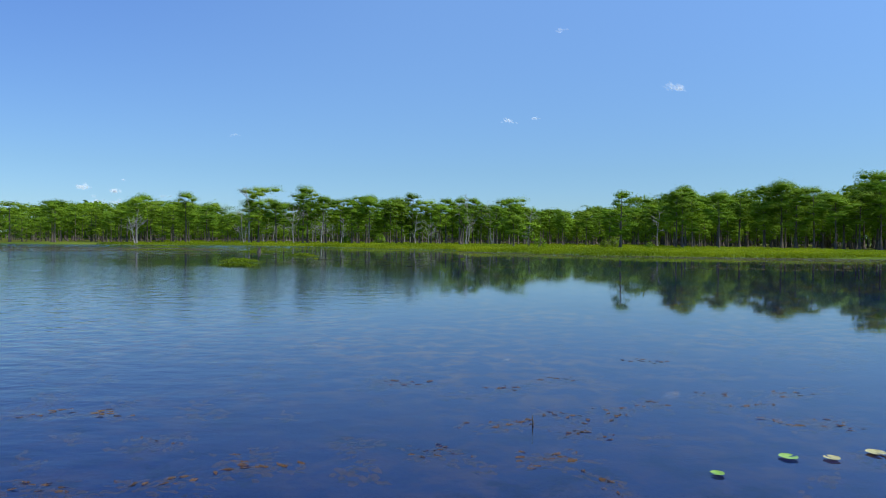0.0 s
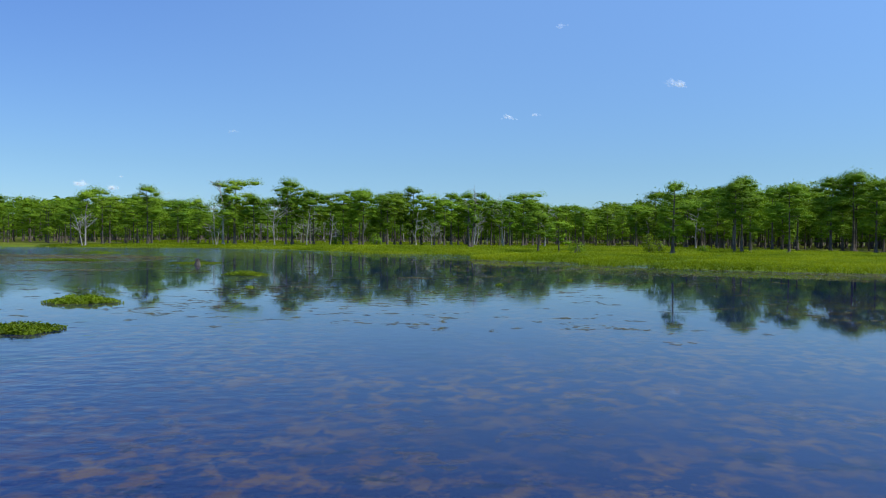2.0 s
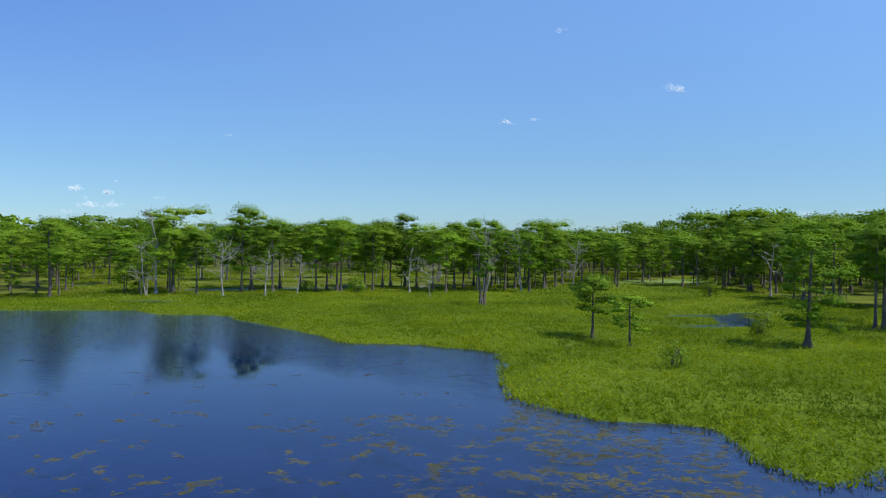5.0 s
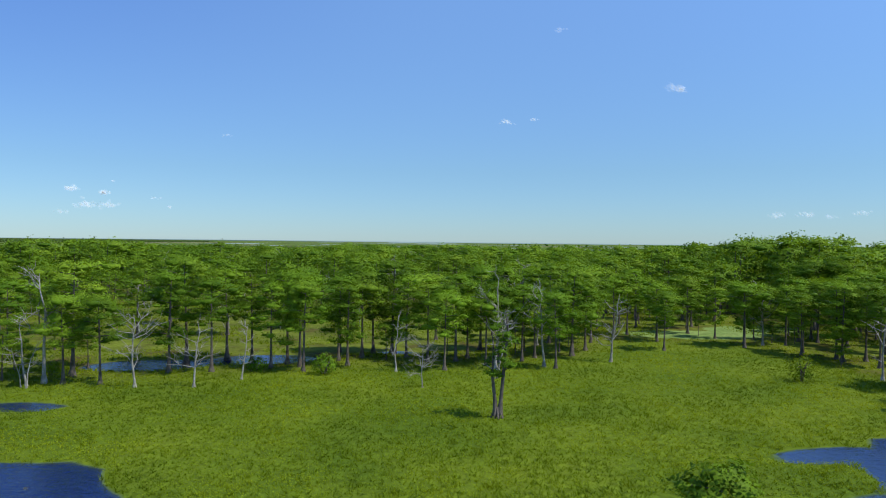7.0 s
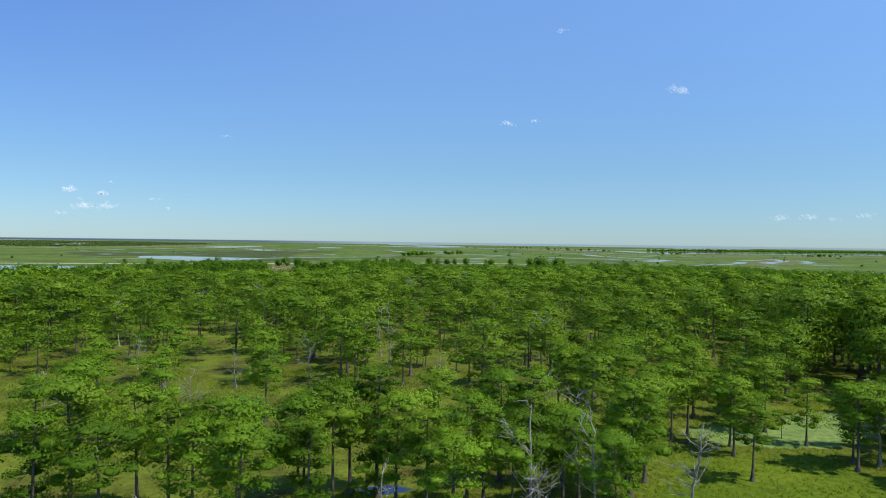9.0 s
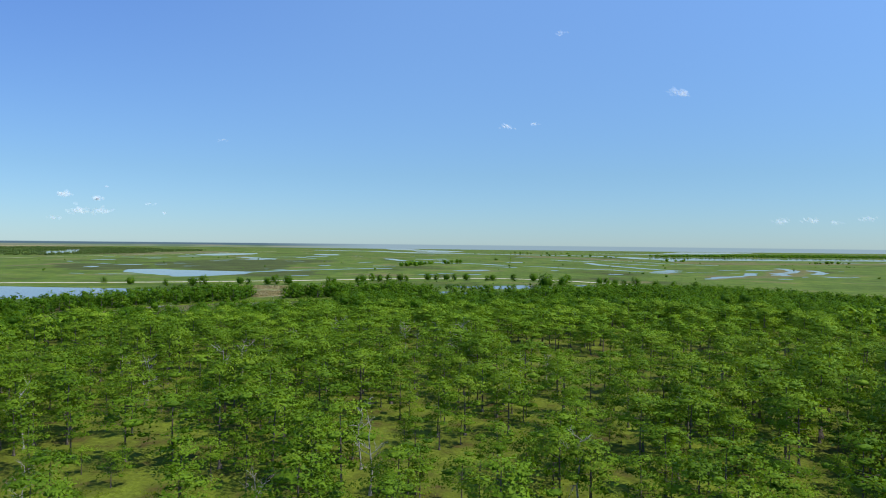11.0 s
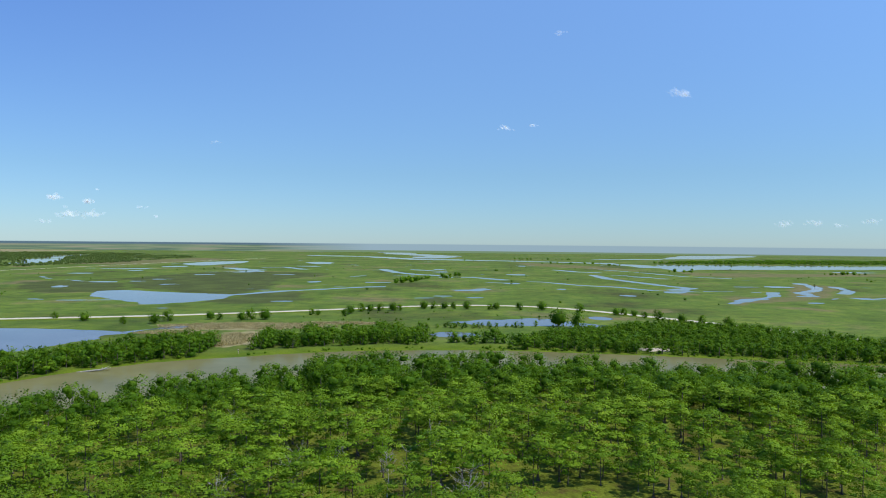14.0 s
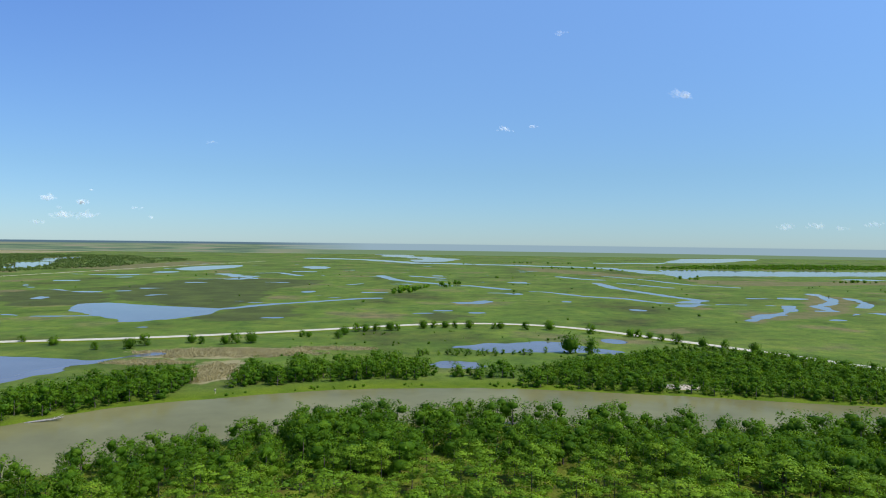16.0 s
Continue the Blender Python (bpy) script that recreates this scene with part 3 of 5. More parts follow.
# outlines of the larger marsh lakes
MARSH_LAKES = [
    [(-461, 1139), (-499, 1232), (-467, 1254), (-382, 1222), (-330, 1204), (-280, 1187), (-281, 1125), (-302, 1075), (-322, 1046), (-344, 1033), (-365, 1058), (-402, 1094), (-430, 1122)],
    [(-605, 1301), (-618, 1351), (-592, 1338), (-581, 1294)],
    [(-818, 2436), (-797, 2594), (-697, 2712), (-655, 2535), (-676, 2344), (-704, 2256), (-755, 2281)],
    [(-610, 2120), (-565, 2098), (-461, 1989), (-418, 1869), (-463, 1921), (-530, 1987)],
    [(-466, 2594), (-444, 2709), (-348, 2605), (-366, 2478), (-417, 2463)]]
ROAD_LAKES = [
    [(-620, 800), (-420, 830), (-297, 813), (-264, 808), (-245, 802), (-264, 786), (-263, 766), (-273, 748), (-275, 716), (-340, 690), (-620, 640)],
    [(0, 893), (34, 907), (86, 926), (111, 922), (128, 896), (155, 868), (142, 860), (103, 866), (50, 858)],
    [(0, 824), (23, 815), (33, 797), (17, 790), (-1, 795), (-10, 806)]]
EAST_LAKES = [
    [(13, 1322), (48, 1326), (71, 1359), (85, 1331), (54, 1295), (25, 1291)],
    [(367, 1112), (419, 1186), (470, 1227), (518, 1323), (543, 1330), (512, 1258), (451, 1179), (409, 1143), (373, 1104)],
    [(793, 2715), (932, 2705), (1231, 2691), (1629, 2726), (2300, 2900), (2300, 2560), (1405, 2395), (1024, 2293), (806, 2276), (666, 2123), (686, 2316)],
    [(648, 3441), (1071, 3471), (1212, 3843), (1617, 4693), (2219, 4976), (1960, 4435), (1403, 3724)]]
CREEKS = [([(-280, 1187), (-249, 1245), (-198, 1296), (-127, 1364), (-97, 1379)], 16), ([(-227, 838), (-252, 812)], 12), ([(-509, 1098), (-479, 1081), (-399, 1094)], 9), ([(-801, 1610), (-740, 1531), (-633, 1457)], 9), ([(-496, 2148), (-442, 2179), (-358, 2041)], 22),
          ([(-189, 1694), (-164, 1736)], 16), ([(-32, 1157), (3, 1167)], 12), ([(-155, 2088), (-101, 1887), (-46, 1809), (9, 1758)], 26), ([(-76, 2091), (11, 1984)], 24)]
EAST_CREEKS = [([(166, 1566), (201, 1550), (249, 1460), (307, 1421), (335, 1362), (358, 1341)], 16), ([(366, 1855), (359, 1691), (383, 1578), (403, 1481), (430, 1400), (380, 1358)], 24), ([(418, 1864), (450, 1798), (490, 1713)], 20), ([(330, 2138), (361, 2032), (409, 1990)], 26),
               ([(461, 2198), (524, 2039), (573, 1820), (645, 1739)], 16), ([(8, 1693), (68, 1712), (129, 1613)], 22), ([(426, 1330), (472, 1331), (506, 1321)], 8),
               ([(706, 1576), (691, 1508), (661, 1429), (614, 1357), (575, 1325), (558, 1279), (552, 1243)], 19), ([(718, 1482), (704, 1429), (666, 1344), (633, 1300)], 17), ([(536, 1181), (578, 1223), (640, 1215)], 8)]
BAYS = [([(-621, 3753), (-344, 3601), (-83, 3167), (24, 3160), (308, 3021), (566, 2888), (694, 2594), (713, 2394)], 110), ([(-332, 5000), (-223, 4454), (30, 3884), (-40, 3500)], 190), ([(-1268, 2298), (-1316, 2474), (-1454, 2787), (-1631, 3161), (-1701, 3443)], 85),
        ([(1032, 2116), (1139, 2138), (1600, 2140)], 50)]


def wiggle(x, y):
    return (vnoise(x * 0.35, y * 0.35, 3) - 0.5) * 2.2 + (vnoise(x * 0.11, y * 0.11, 5) - 0.5) * 3.0


def land_sd(x, y):
    """Distance from the nearest water's edge on the plan, negative in the water."""
    near = wiggle(x, y)
    sd = polygon_sd(x, y, SHORE) + near * 0.5
    for p in POOLS:
        sd = np.minimum(sd, ellipse_sd(x, y, *p) + near * 0.25)
    river = np.maximum(y - far_bank(x), near_bank(x) - y) * 0.85
    sd = np.minimum(sd, river + near * 0.7)
    big = (vnoise(x * 0.05, y * 0.05, 9) - 0.5) * 26 + (vnoise(x * 0.02, y * 0.02, 10) - 0.5) * 18 + (vnoise(x * 0.12, y * 0.12, 4) - 0.5) * 14
    for p in PONDS:
        sd = np.minimum(sd, ellipse_sd(x, y, *p) + big * 0.22)
    for shape in MARSH_LAKES + ROAD_LAKES + EAST_LAKES:
        sd = np.minimum(sd, polygon_sd(x, y, shape) + big * (0.34 if shape[0][1] < 2000 else 0.9))
    for line, width in CREEKS + EAST_CREEKS:
        sd = np.minimum(sd, creek_sd(x, y, line, width) + big * 0.30)
    huge = (vnoise(x * 0.012, y * 0.012, 6) - 0.5) * 120
    for line, width in BAYS:
        sd = np.minimum(sd, creek_sd(x, y, line, width) + huge * 0.6)
    speck = (vnoise(x * 0.011, y * 0.02, 12) * 0.6 + vnoise(x * 0.03, y * 0.05, 13) * 0.4 - 0.83) * -70    # stray marsh ponds
    sd = np.where((y > 1180) & (y < 3600), np.minimum(sd, speck), sd)
    return sd


def ground_z(x, y, sd):
    bank = np.where(y > 735, 0.022, 0.08)
    return np.clip(sd * bank, -0.9, 0.28) + np.where(sd > 2, (vnoise(x * 0.4, y * 0.4, 8) - 0.5) * 0.16 * (y < 735), 0)


def wood_density(x, y):
    """How thick the swamp's woods stand at a place, 0 to 1."""
    d = np.where(y > wood_edge(x), 1.0, 0.0)
    d = np.where(y > near_bank(x) - 1, 0.0, d)
    open_swamp = (x < 8) & (y < 300) & (x > -110)
    d = np.where(open_swamp, d * (0.26 + 0.46 * vnoise(x * 0.05, y * 0.05, 21)), d * (0.75 + 0.25 * vnoise(x * 0.03, y * 0.03, 22)))
    d = np.where((y > wood_edge(x) + 15) & (y < 282) & (x > -78) & (x < -6), d * 0.5, d)
    for cx, cy, rx, ry, keep in ((-8, 263, 30, 9, 0.06), (-40, 262, 18, 10, 0.2), (-15, 232, 10, 9, 0.2), (-40, 212, 26, 6, 0.25), (52, 243, 16, 8, 0.05), (28, 268, 12, 8, 0.3), (42, 438, 26, 26, 0.28), (-5, 330, 22, 12, 0.45), (-60, 330, 20, 14, 0.5), (5, 433, 8, 10, 0.2), (-18, 449, 8, 10, 0.2), (28, 452, 11, 18, 0.10), (62, 424, 8, 18, 0.15), (-20, 257, 36, 8, 0.05), (-50, 258, 16, 9, 0.15), (15, 267, 15, 8, 0.1)):
        e = ((x - cx) / rx) ** 2 + ((y - cy) / ry) ** 2
        d = np.where(e < 1, d * keep, d)
    return d


def wood_height(x, y):
    h = 13.6 + 3.5 * (vnoise(x * 0.02, y * 0.02, 31) - 0.5) - 2.6 * np.clip((-52 - x) / 25, 0, 1) * np.clip((330 - y) / 80, 0, 1)
    h = h + 2.8 * np.clip((x - 50) / 50, 0, 1) * np.clip((420 - y) / 100, 0, 1)
    h = h - 1.6 * ((y < 205) & (x > 68))
    h = h - 3.2 * np.exp(-((x - 65) / 22) ** 2 - ((y - 225) / 35) ** 2)
    h = h + 4.0 * np.exp(-((x + 150) / 45) ** 2 - ((y - 330) / 45) ** 2)
    return h + 3.0 * np.exp(-((x - 108) / 38) ** 2 - ((y - 310) / 50) ** 2)


# ---------------------------------------------------------------- ground and water
def stretch(start, stop, first, growth):
    out, v = [], first
    while start + v < stop:
        start += v
        out.append(start)
        v *= growth
    return out + [stop]


side = list(np.arange(2.5, 80.1, 2.5)) + list(np.arange(86, 331, 6.0)) + list(np.arange(338, 900, 8.0))
side += stretch(side[-1], 4700, 14, 1.085)
GX = np.array([-v for v in reversed(side)] + [0.0] + side)
GY = np.array([-v for v in reversed(stretch(40, 900, 30, 1.5))] + list(np.arange(-40, 270, 2.5)) + list(np.arange(270, 1100, 6.0)) + list(np.arange(1100, 1500, 10.0)) + list(np.arange(1500, 2100, 15.0)) + stretch(2100, 5000, 17, 1.035))
X, Y = np.meshgrid(GX, GY)
xf, yf = X.ravel(), Y.ravel()
SD = land_sd(xf, yf)
nx, ny = len(GX), len(GY)
ii = np.arange((ny - 1) * nx).reshape(ny - 1, nx)[:, :-1].ravel()
quads = np.stack([ii, ii + 1, ii + nx + 1, ii + nx], 1)
me = raw_mesh("ground", np.stack([xf, yf, ground_z(xf, yf, SD)], 1), quads, [M_GROUND], smooth=True)


def smooth01(v):
    v = np.clip(v, 0, 1)
    return v * v * (3 - 2 * v)


def blobs(rows):
    out = np.zeros(xf.shape)
    for cx, cy, rx, ry, turn in rows:
        c, s = math.cos(radians(turn)), math.sin(radians(turn))
        u, v = ((xf - cx) * c + (yf - cy) * s) / rx, (-(xf - cx) * s + (yf - cy) * c) / ry
        out = np.maximum(out, smooth01(1.5 - np.sqrt(u * u + v * v)))
    return out


def patches(outlines, soft):
    """Cover inside outlines, fading over a soft edge."""
    out = np.zeros(xf.shape)
    for o in outlines:
        out = np.maximum(out, smooth01(0.5 - polygon_sd(xf, yf, o) / soft))
    return out


COVER = {
    "far": smooth01((yf - far_bank(xf) - 4) / 30),
    "woods": smooth01((yf - wood_edge(xf) + 4) / 10) * smooth01((near_bank(xf) + 15 - yf) / 10),
    "dark": patches([[(-596, 1572), (-569, 1792), (-465, 1883), (-262, 1854), (-253, 1729), (-309, 1543), (-268, 1311), (-289, 1193), (-353, 1225), (-466, 1285), (-547, 1437)], [(-289, 1065), (-268, 1184), (-219, 1241), (-172, 1126), (-208, 1056), (-243, 1048)],
                     [(-718, 1412), (-668, 1485), (-520, 1381), (-465, 1212), (-573, 1188)], [(-61, 1124), (0, 1164), (38, 1131), (0, 1085)]], 110),
    "tan": np.maximum(blobs([(-175, 845, 74, 26, 8), (-160, 770, 24, 40, 0), (-88, 872, 34, 10, 0), (-215, 800, 30, 10, 0)]), patches([[(-3602, 4900), (-2342, 4900), (-2324, 4421), (-2379, 3976), (-3600, 4000)]], 80)),
    "brown": patches([[(289, 2860), (521, 2443), (578, 2163), (461, 2198), (292, 2486)], [(641, 2037), (876, 2008), (1164, 2039), (1600, 2100), (1600, 1950), (1076, 1909), (736, 1800), (608, 1878)], [(355, 1308), (390, 1299), (393, 1257), (359, 1242)],
                      [(396, 1201), (512, 1231), (560, 1330), (687, 1553), (740, 1494), (559, 1218), (439, 1133), (366, 1089)], [(219, 1015), (261, 1030), (263, 996), (227, 977)], [(-900, 2250), (-800, 2900), (-1000, 3100), (-1150, 2300)]], 90),
    "duckweed": blobs([(52, 243, 15, 7, 5), (70, 252, 12, 6, 0)]),
}
for key, val in COVER.items():
    me.attributes.new(key, "FLOAT", "POINT").data.foreach_set("value", val.astype(np.float32))
tagged(new("ground", me), "flat green marsh and swamp ground", "ground", kind="structure")


def sheet(name, x0, x1, y0, y1, z, mat, label):
    v = [(x0, y0, z), (x1, y0, z), (x1, y1, z), (x0, y1, z)]
    return tagged(new(name, raw_mesh(name, v, [(0, 1, 2, 3)], [mat])), label, "water", kind="structure")


sheet("water_lake", -800, 800, -800, 330, 0.0, M_LAKE, "dark blue still lake water with submerged weed")
sheet("water_ponds", -4600, 4600, 735, 4950, 0.0, M_POND, "grey-blue marsh ponds and creeks")
sheet("water_west_pond", -700, -232, 600, 735, 0.0, M_POND, "grey-blue marsh pond beside the levee road")
rx = np.linspace(-420, 600, 120)
rv = np.concatenate([np.stack([rx, near_bank(rx) - 12, rx * 0 + 0.004], 1), np.stack([rx, np.minimum(far_bank(rx) + 12, 733.0), rx * 0 + 0.004], 1)])
k = np.arange(119)
tagged(new("water_river", raw_mesh("water_river", rv, np.stack([k, k + 1, k + 121, k + 120], 1), [M_RIVER])), "muddy tan river bending through the marsh", "river", kind="structure")


def road(name, line, width, z, label):
    """A gravel road on a low bank with sloping sides."""
    pts = np.array(line, float)
    s = np.concatenate([[0], np.cumsum(np.linalg.norm(np.diff(pts, axis=0), axis=1))])
    t = np.linspace(0, s[-1], 140)
    c = np.stack([np.interp(t, s, pts[:, 0]), np.interp(t, s, pts[:, 1])], 1)
    for _ in range(30):
        c[1:-1] = (c[:-2] + 2 * c[1:-1] + c[2:]) / 4
    d = np.gradient(c, axis=0)
    d /= np.linalg.norm(d, axis=1)[:, None]
    nrm = np.stack([-d[:, 1], d[:, 0]], 1)
    rows = [(-width, 0.0), (-width / 2, z), (0, z + 0.06), (width / 2, z), (width, 0.0)]
    v = np.concatenate([np.concatenate([c + nrm * o, np.full((140, 1), h)], 1) for o, h in rows])
    q, mi = [], []
    for r in range(4):
        for j in range(139):
            q.append((r * 140 + j, (r + 1) * 140 + j, (r + 1) * 140 + j + 1, r * 140 + j + 1))
            mi.append(0 if r in (1, 2) else 1)
    return tagged(new(name, raw_mesh(name, v, q, [M_ROAD, M_GROUND], mi)), label, "road", kind="structure")


road("road", [(-700, 800), (-378, 885), (-293, 908), (-204, 944), (-105, 994), (-19, 1042), (40, 1055), (75, 1053), (134, 1033), (181, 983), (220, 931), (271, 874), (308, 818), (380, 720)], 12.0, 1.0, "pale gravel levee road curving through the marsh")
road("road_far", [(-1100, 1500), (-997, 1841), (-967, 2014), (-880, 2514), (-729, 3156)], 9.0, 1.0, "distant pale gravel road")

# ---------------------------------------------------------------- trees
def spray_plates(rng, plates, n_leaf, leaf, width, heart, reach, cored=1):
    """Level plates of feathery sprays, each a shallow dome with a dense heart, round the crown's heart. plates: centre, radius."""
    area = sum(r * r for _, r in plates)
    out = []
    for i, (c, r) in enumerate(plates):
        m = max(int(n_leaf * r * r / area), 6)
        ang, rho = rng.uniform(0, 6.283, m), np.sqrt(rng.uniform(0, 1, m)) * rng.uniform(0.85, 1.2, m)
        lobed = 1 + 0.22 * np.sin(ang * 3 + i * 1.7) + 0.12 * np.sin(ang * 5 + i)
        d = np.stack([np.cos(ang) * rho * lobed, np.sin(ang) * rho * lobed], 1)
        q = np.zeros((m, 3))
        q[:, :2] = d * r
        q[:, 2] = r * (0.40 * (1 - rho * rho) + rng.normal(0, 0.20, m))
        plate = np.stack([d[:, 0] * 0.45, d[:, 1] * 0.45, np.full(m, 0.40)], 1)
        whole = (c + q - heart) / reach * (1.25, 1.25, 0.5)
        out.append(leaves(rng, c + q, leaf, 0.5, unit(plate + 0.4 * whole), width, 0.42, plate + whole))
        if i % cored == 0:
            out.append(clump(rng, c - (0, 0, 0.04 * r), np.array([0.52 * r, 0.52 * r, 0.26 * r]), SMALL_BALL))
    return joined(out)


def cypress(seed, height, n_leaf, leaf, limbs=14, spread=0.26, low=0.38, sides=7, bare=99, width=0.8, girth=1.0, cored=1):
    """Bald cypress: flared buttress, straight tapering bole, level limbs, feathery plates of foliage, flat-topped."""
    rng = np.random.default_rng(seed)
    bend = rng.normal(0, 0.02, 2) * height
    zz = np.array([0, 0.03, 0.08, 0.2, 0.45, 0.7, 0.88, 0.96]) * height
    r0 = 0.0125 * height * girth
    rad = r0 * np.array([4.2, 2.6, 1.5, 1.05, 0.85, 0.6, 0.3, 0.1])
    spine = np.stack([bend[0] * (zz / height) ** 2, bend[1] * (zz / height) ** 2, zz], 1)
    v, t = tube(spine, rad, sides)
    ring = np.arange(len(v)) // sides
    ang = np.arange(len(v)) % sides * 2 * math.pi / sides
    flute = 1 + 0.22 * np.cos(ang * 3 + seed) * (ring < 3)
    c = spine[ring]
    v = c + (v - c) * flute[:, None]
    v[ring == 0, 2] = -0.9
    wood = [(v, t)]
    plates = []
    for i in range(limbs):
        k = (i + rng.uniform(0, 0.8)) / limbs
        u = low + (0.94 - low) * k
        a = i * 2.4 + rng.uniform(-0.6, 0.6)
        ln = height * spread * (0.62 + 0.50 * math.sin(min(k * 1.15 + 0.12, 1) * math.pi * 0.72)) * rng.uniform(0.6, 1.2)
        base = np.array([bend[0] * u * u, bend[1] * u * u, u * height])
        rise = rng.uniform(-0.04, 0.22) + 0.25 * max(k - 0.6, 0)
        way = np.array([math.cos(a), math.sin(a), rise])
        tip = base + ln * way
        tip[2] = min(tip[2], height * 0.97)
        mid = (base + tip) / 2 + np.array([0, 0, 0.05 * ln])
        if i < bare:
            wood.append(tube([base, mid, tip], [r0 * 0.4, r0 * 0.27, r0 * 0.08], 3, False))
        side = np.array([-way[1], way[0], 0.0])
        plates.append((base + (tip - base) * rng.uniform(0.80, 0.95), ln * rng.uniform(0.34, 0.50)))
        plates.append((base + (tip - base) * rng.uniform(0.42, 0.60) + side * ln * rng.uniform(-0.35, 0.35), ln * rng.uniform(0.34, 0.50)))
    for i in range(3):
        a = i * 2.1 + seed
        off = np.array([math.cos(a), math.sin(a), 0.0])
        plates.append((spine[-1] + off * height * 0.07 - (0, 0, rng.uniform(0.0, 0.035) * height), height * spread * rng.uniform(0.36, 0.50)))
    return joined(wood), spray_plates(rng, plates, n_leaf, leaf, width, np.array([bend[0] * 0.4, bend[1] * 0.4, (0.45 + 0.45 * low) * height]), height * spread, cored)


def broadleaf(seed, height, n_leaf, leaf, wide=0.46, sides=5):
    """Round-headed riverside tree: short bole, forked limbs, a deep crown of many clumps down to the brush."""
    rng = np.random.default_rng(seed)
    wood = [tube([(0, 0, -0.4), (0.1, 0, 0.3 * height), (0.2, 0.1, 0.7 * height)], [0.03 * height, 0.02 * height, 0.006 * height], sides)]
    big = height * wide * rng.uniform(0.85, 1.12)
    out = []
    nb = 11
    for i in range(nb):
        k = (i + 0.5) / nb
        a, z = i * 2.4 + rng.uniform(-0.4, 0.4), 0.16 + 0.70 * k + rng.uniform(-0.03, 0.03)
        rho = 0.66 * big * math.sqrt(max(1.0 - (abs(k - 0.35) / 0.68) ** 2, 0.04))
        c = np.array([math.cos(a) * rho, math.sin(a) * rho, z * height])
        if i in (3, 5):
            wood.append(tube([(0.05, 0, 0.25 * height), c * (0.6, 0.6, 0.8), c], [0.012 * height, 0.008 * height, 0.003 * height], 3, False))
        r = big * rng.uniform(0.32, 0.56)
        d = unit(rng.normal(size=(n_leaf // nb, 3)) + 0.5 * (c - (0, 0, 0.40 * height)) / big + (0, 0, 0.25))
        soft = 0.6 * d + 1.25 * (c - (0, 0, 0.38 * height)) / big * (1, 1, 0.7) + np.array([0, 0, 0.2])
        out.append(leaves(rng, c + d * r * rng.uniform(0.55, 1.2, (len(d), 1)) * np.array([1, 1, 0.8]), leaf, 0.25, d + np.array([0, 0, 0.3]), 0.9, 0.5, soft))
        if i % 3 == 0:
            out.append(clump(rng, c * (0.7, 0.7, 0.95), np.array([0.80, 0.80, 0.62]) * r, SMALL_BALL))
    return joined(wood), joined(out)


def bush_shape(seed, height, n_leaf, leaf):
    rng = np.random.default_rng(seed)
    wood = [tube([(0, 0, -0.3), rng.normal(0, 0.1, 3) * height + (0, 0, 0.35 * height), rng.normal(0, 0.22, 3) * (height, height, 0) + (0, 0, 0.8 * height)],
                 [0.03 * height, 0.02 * height, 0.006 * height], 4, False) for _ in range(5 if n_leaf > 100 else 1)]
    d = rng.normal(size=(n_leaf, 3))
    d /= np.linalg.norm(d, axis=1)[:, None]
    lump = 1 + 0.25 * np.sin(d[:, 0] * 5 + seed) * np.cos(d[:, 1] * 4)
    p = d * lump[:, None] * rng.uniform(0.55, 1.05, (n_leaf, 1)) * np.array([0.55, 0.55, 0.5]) * height + np.array([0, 0, 0.5 * height])
    up = p[:, 2] > 0.02 * height
    core = [clump(rng, (0, 0, 0.46 * height), np.array([0.40, 0.40, 0.40]) * height, SMALL_BALL)] if height > 5 else []
    return joined(wood), joined(core + [leaves(rng, p[up], leaf, 0.2, d[up] + np.array([0, 0, 0.2]), 1.0, 0.42, d[up] + np.array([0, 0, 0.3]))])


def build_tree(kind, wood, crown, bark, leaf_mat, label, category="tree", group="", names=("trunk", "crown")):
    root = new(kind)
    part(names[0], raw_mesh(names[0], *wood, [bark], smooth=True), root)
    part(names[1], foliage_mesh(names[1], crown, leaf_mat), root)
    return tagged(root, label, category, group)


def placed(root, x, y, turn, s, sz=None):
    z = 0.0
    copy = copy_thing(root, Matrix.Identity(4))
    copy.matrix_basis = Matrix.LocRotScale((x, y, z), Euler((0, 0, turn)), (s, s, sz or s))
    return copy


CYP = []
for k in range(7):
    w, c = cypress(40 + k, 15.0, (4300, 3700, 4000, 3400, 4200, 3200, 4000)[k], 0.40, limbs=(16, 13, 18, 12, 16, 13, 15)[k], spread=(0.24, 0.28, 0.21, 0.29, 0.25, 0.22, 0.27)[k],
                   low=(0.40, 0.48, 0.26, 0.52, 0.42, 0.46, 0.32)[k], width=0.42)
    CYP.append(build_tree("cypress_tree", w, c, M_BARK, M_CYPRESS, "tall green bald cypress with buttressed trunk", group="cypress trees of the swamp"))

rng = np.random.default_rng(11)
# trees of the swamp's edge, by name of place: x, y, height
EDGE_WEST = [(-52.5, 188, 13), (-47.7, 188.2, 13), (-41.9, 196.5, 16), (-36.1, 197.7, 15), (-37.3, 208.5, 16), (-32, 204.3, 15), (-28, 200.3, 14), (-26.5, 204.6, 16), (-22.6, 198, 15), (-16.8, 202.8, 14), (-15.4, 210.4, 16), (-18.9, 207.5, 15), (-24, 202, 16)]
EDGE_MID = [(-8.1, 210.8, 15), (-4.4, 207.4, 14), (-1.7, 200.4, 13), (2.2, 211.4, 14), (4.8, 204, 13), (6.9, 206.5, 14), (11, 208.3, 14), (13.6, 212.1, 13), (15.6, 202.7, 13), (21.6, 220.2, 13), (23.9, 220.3, 14)]
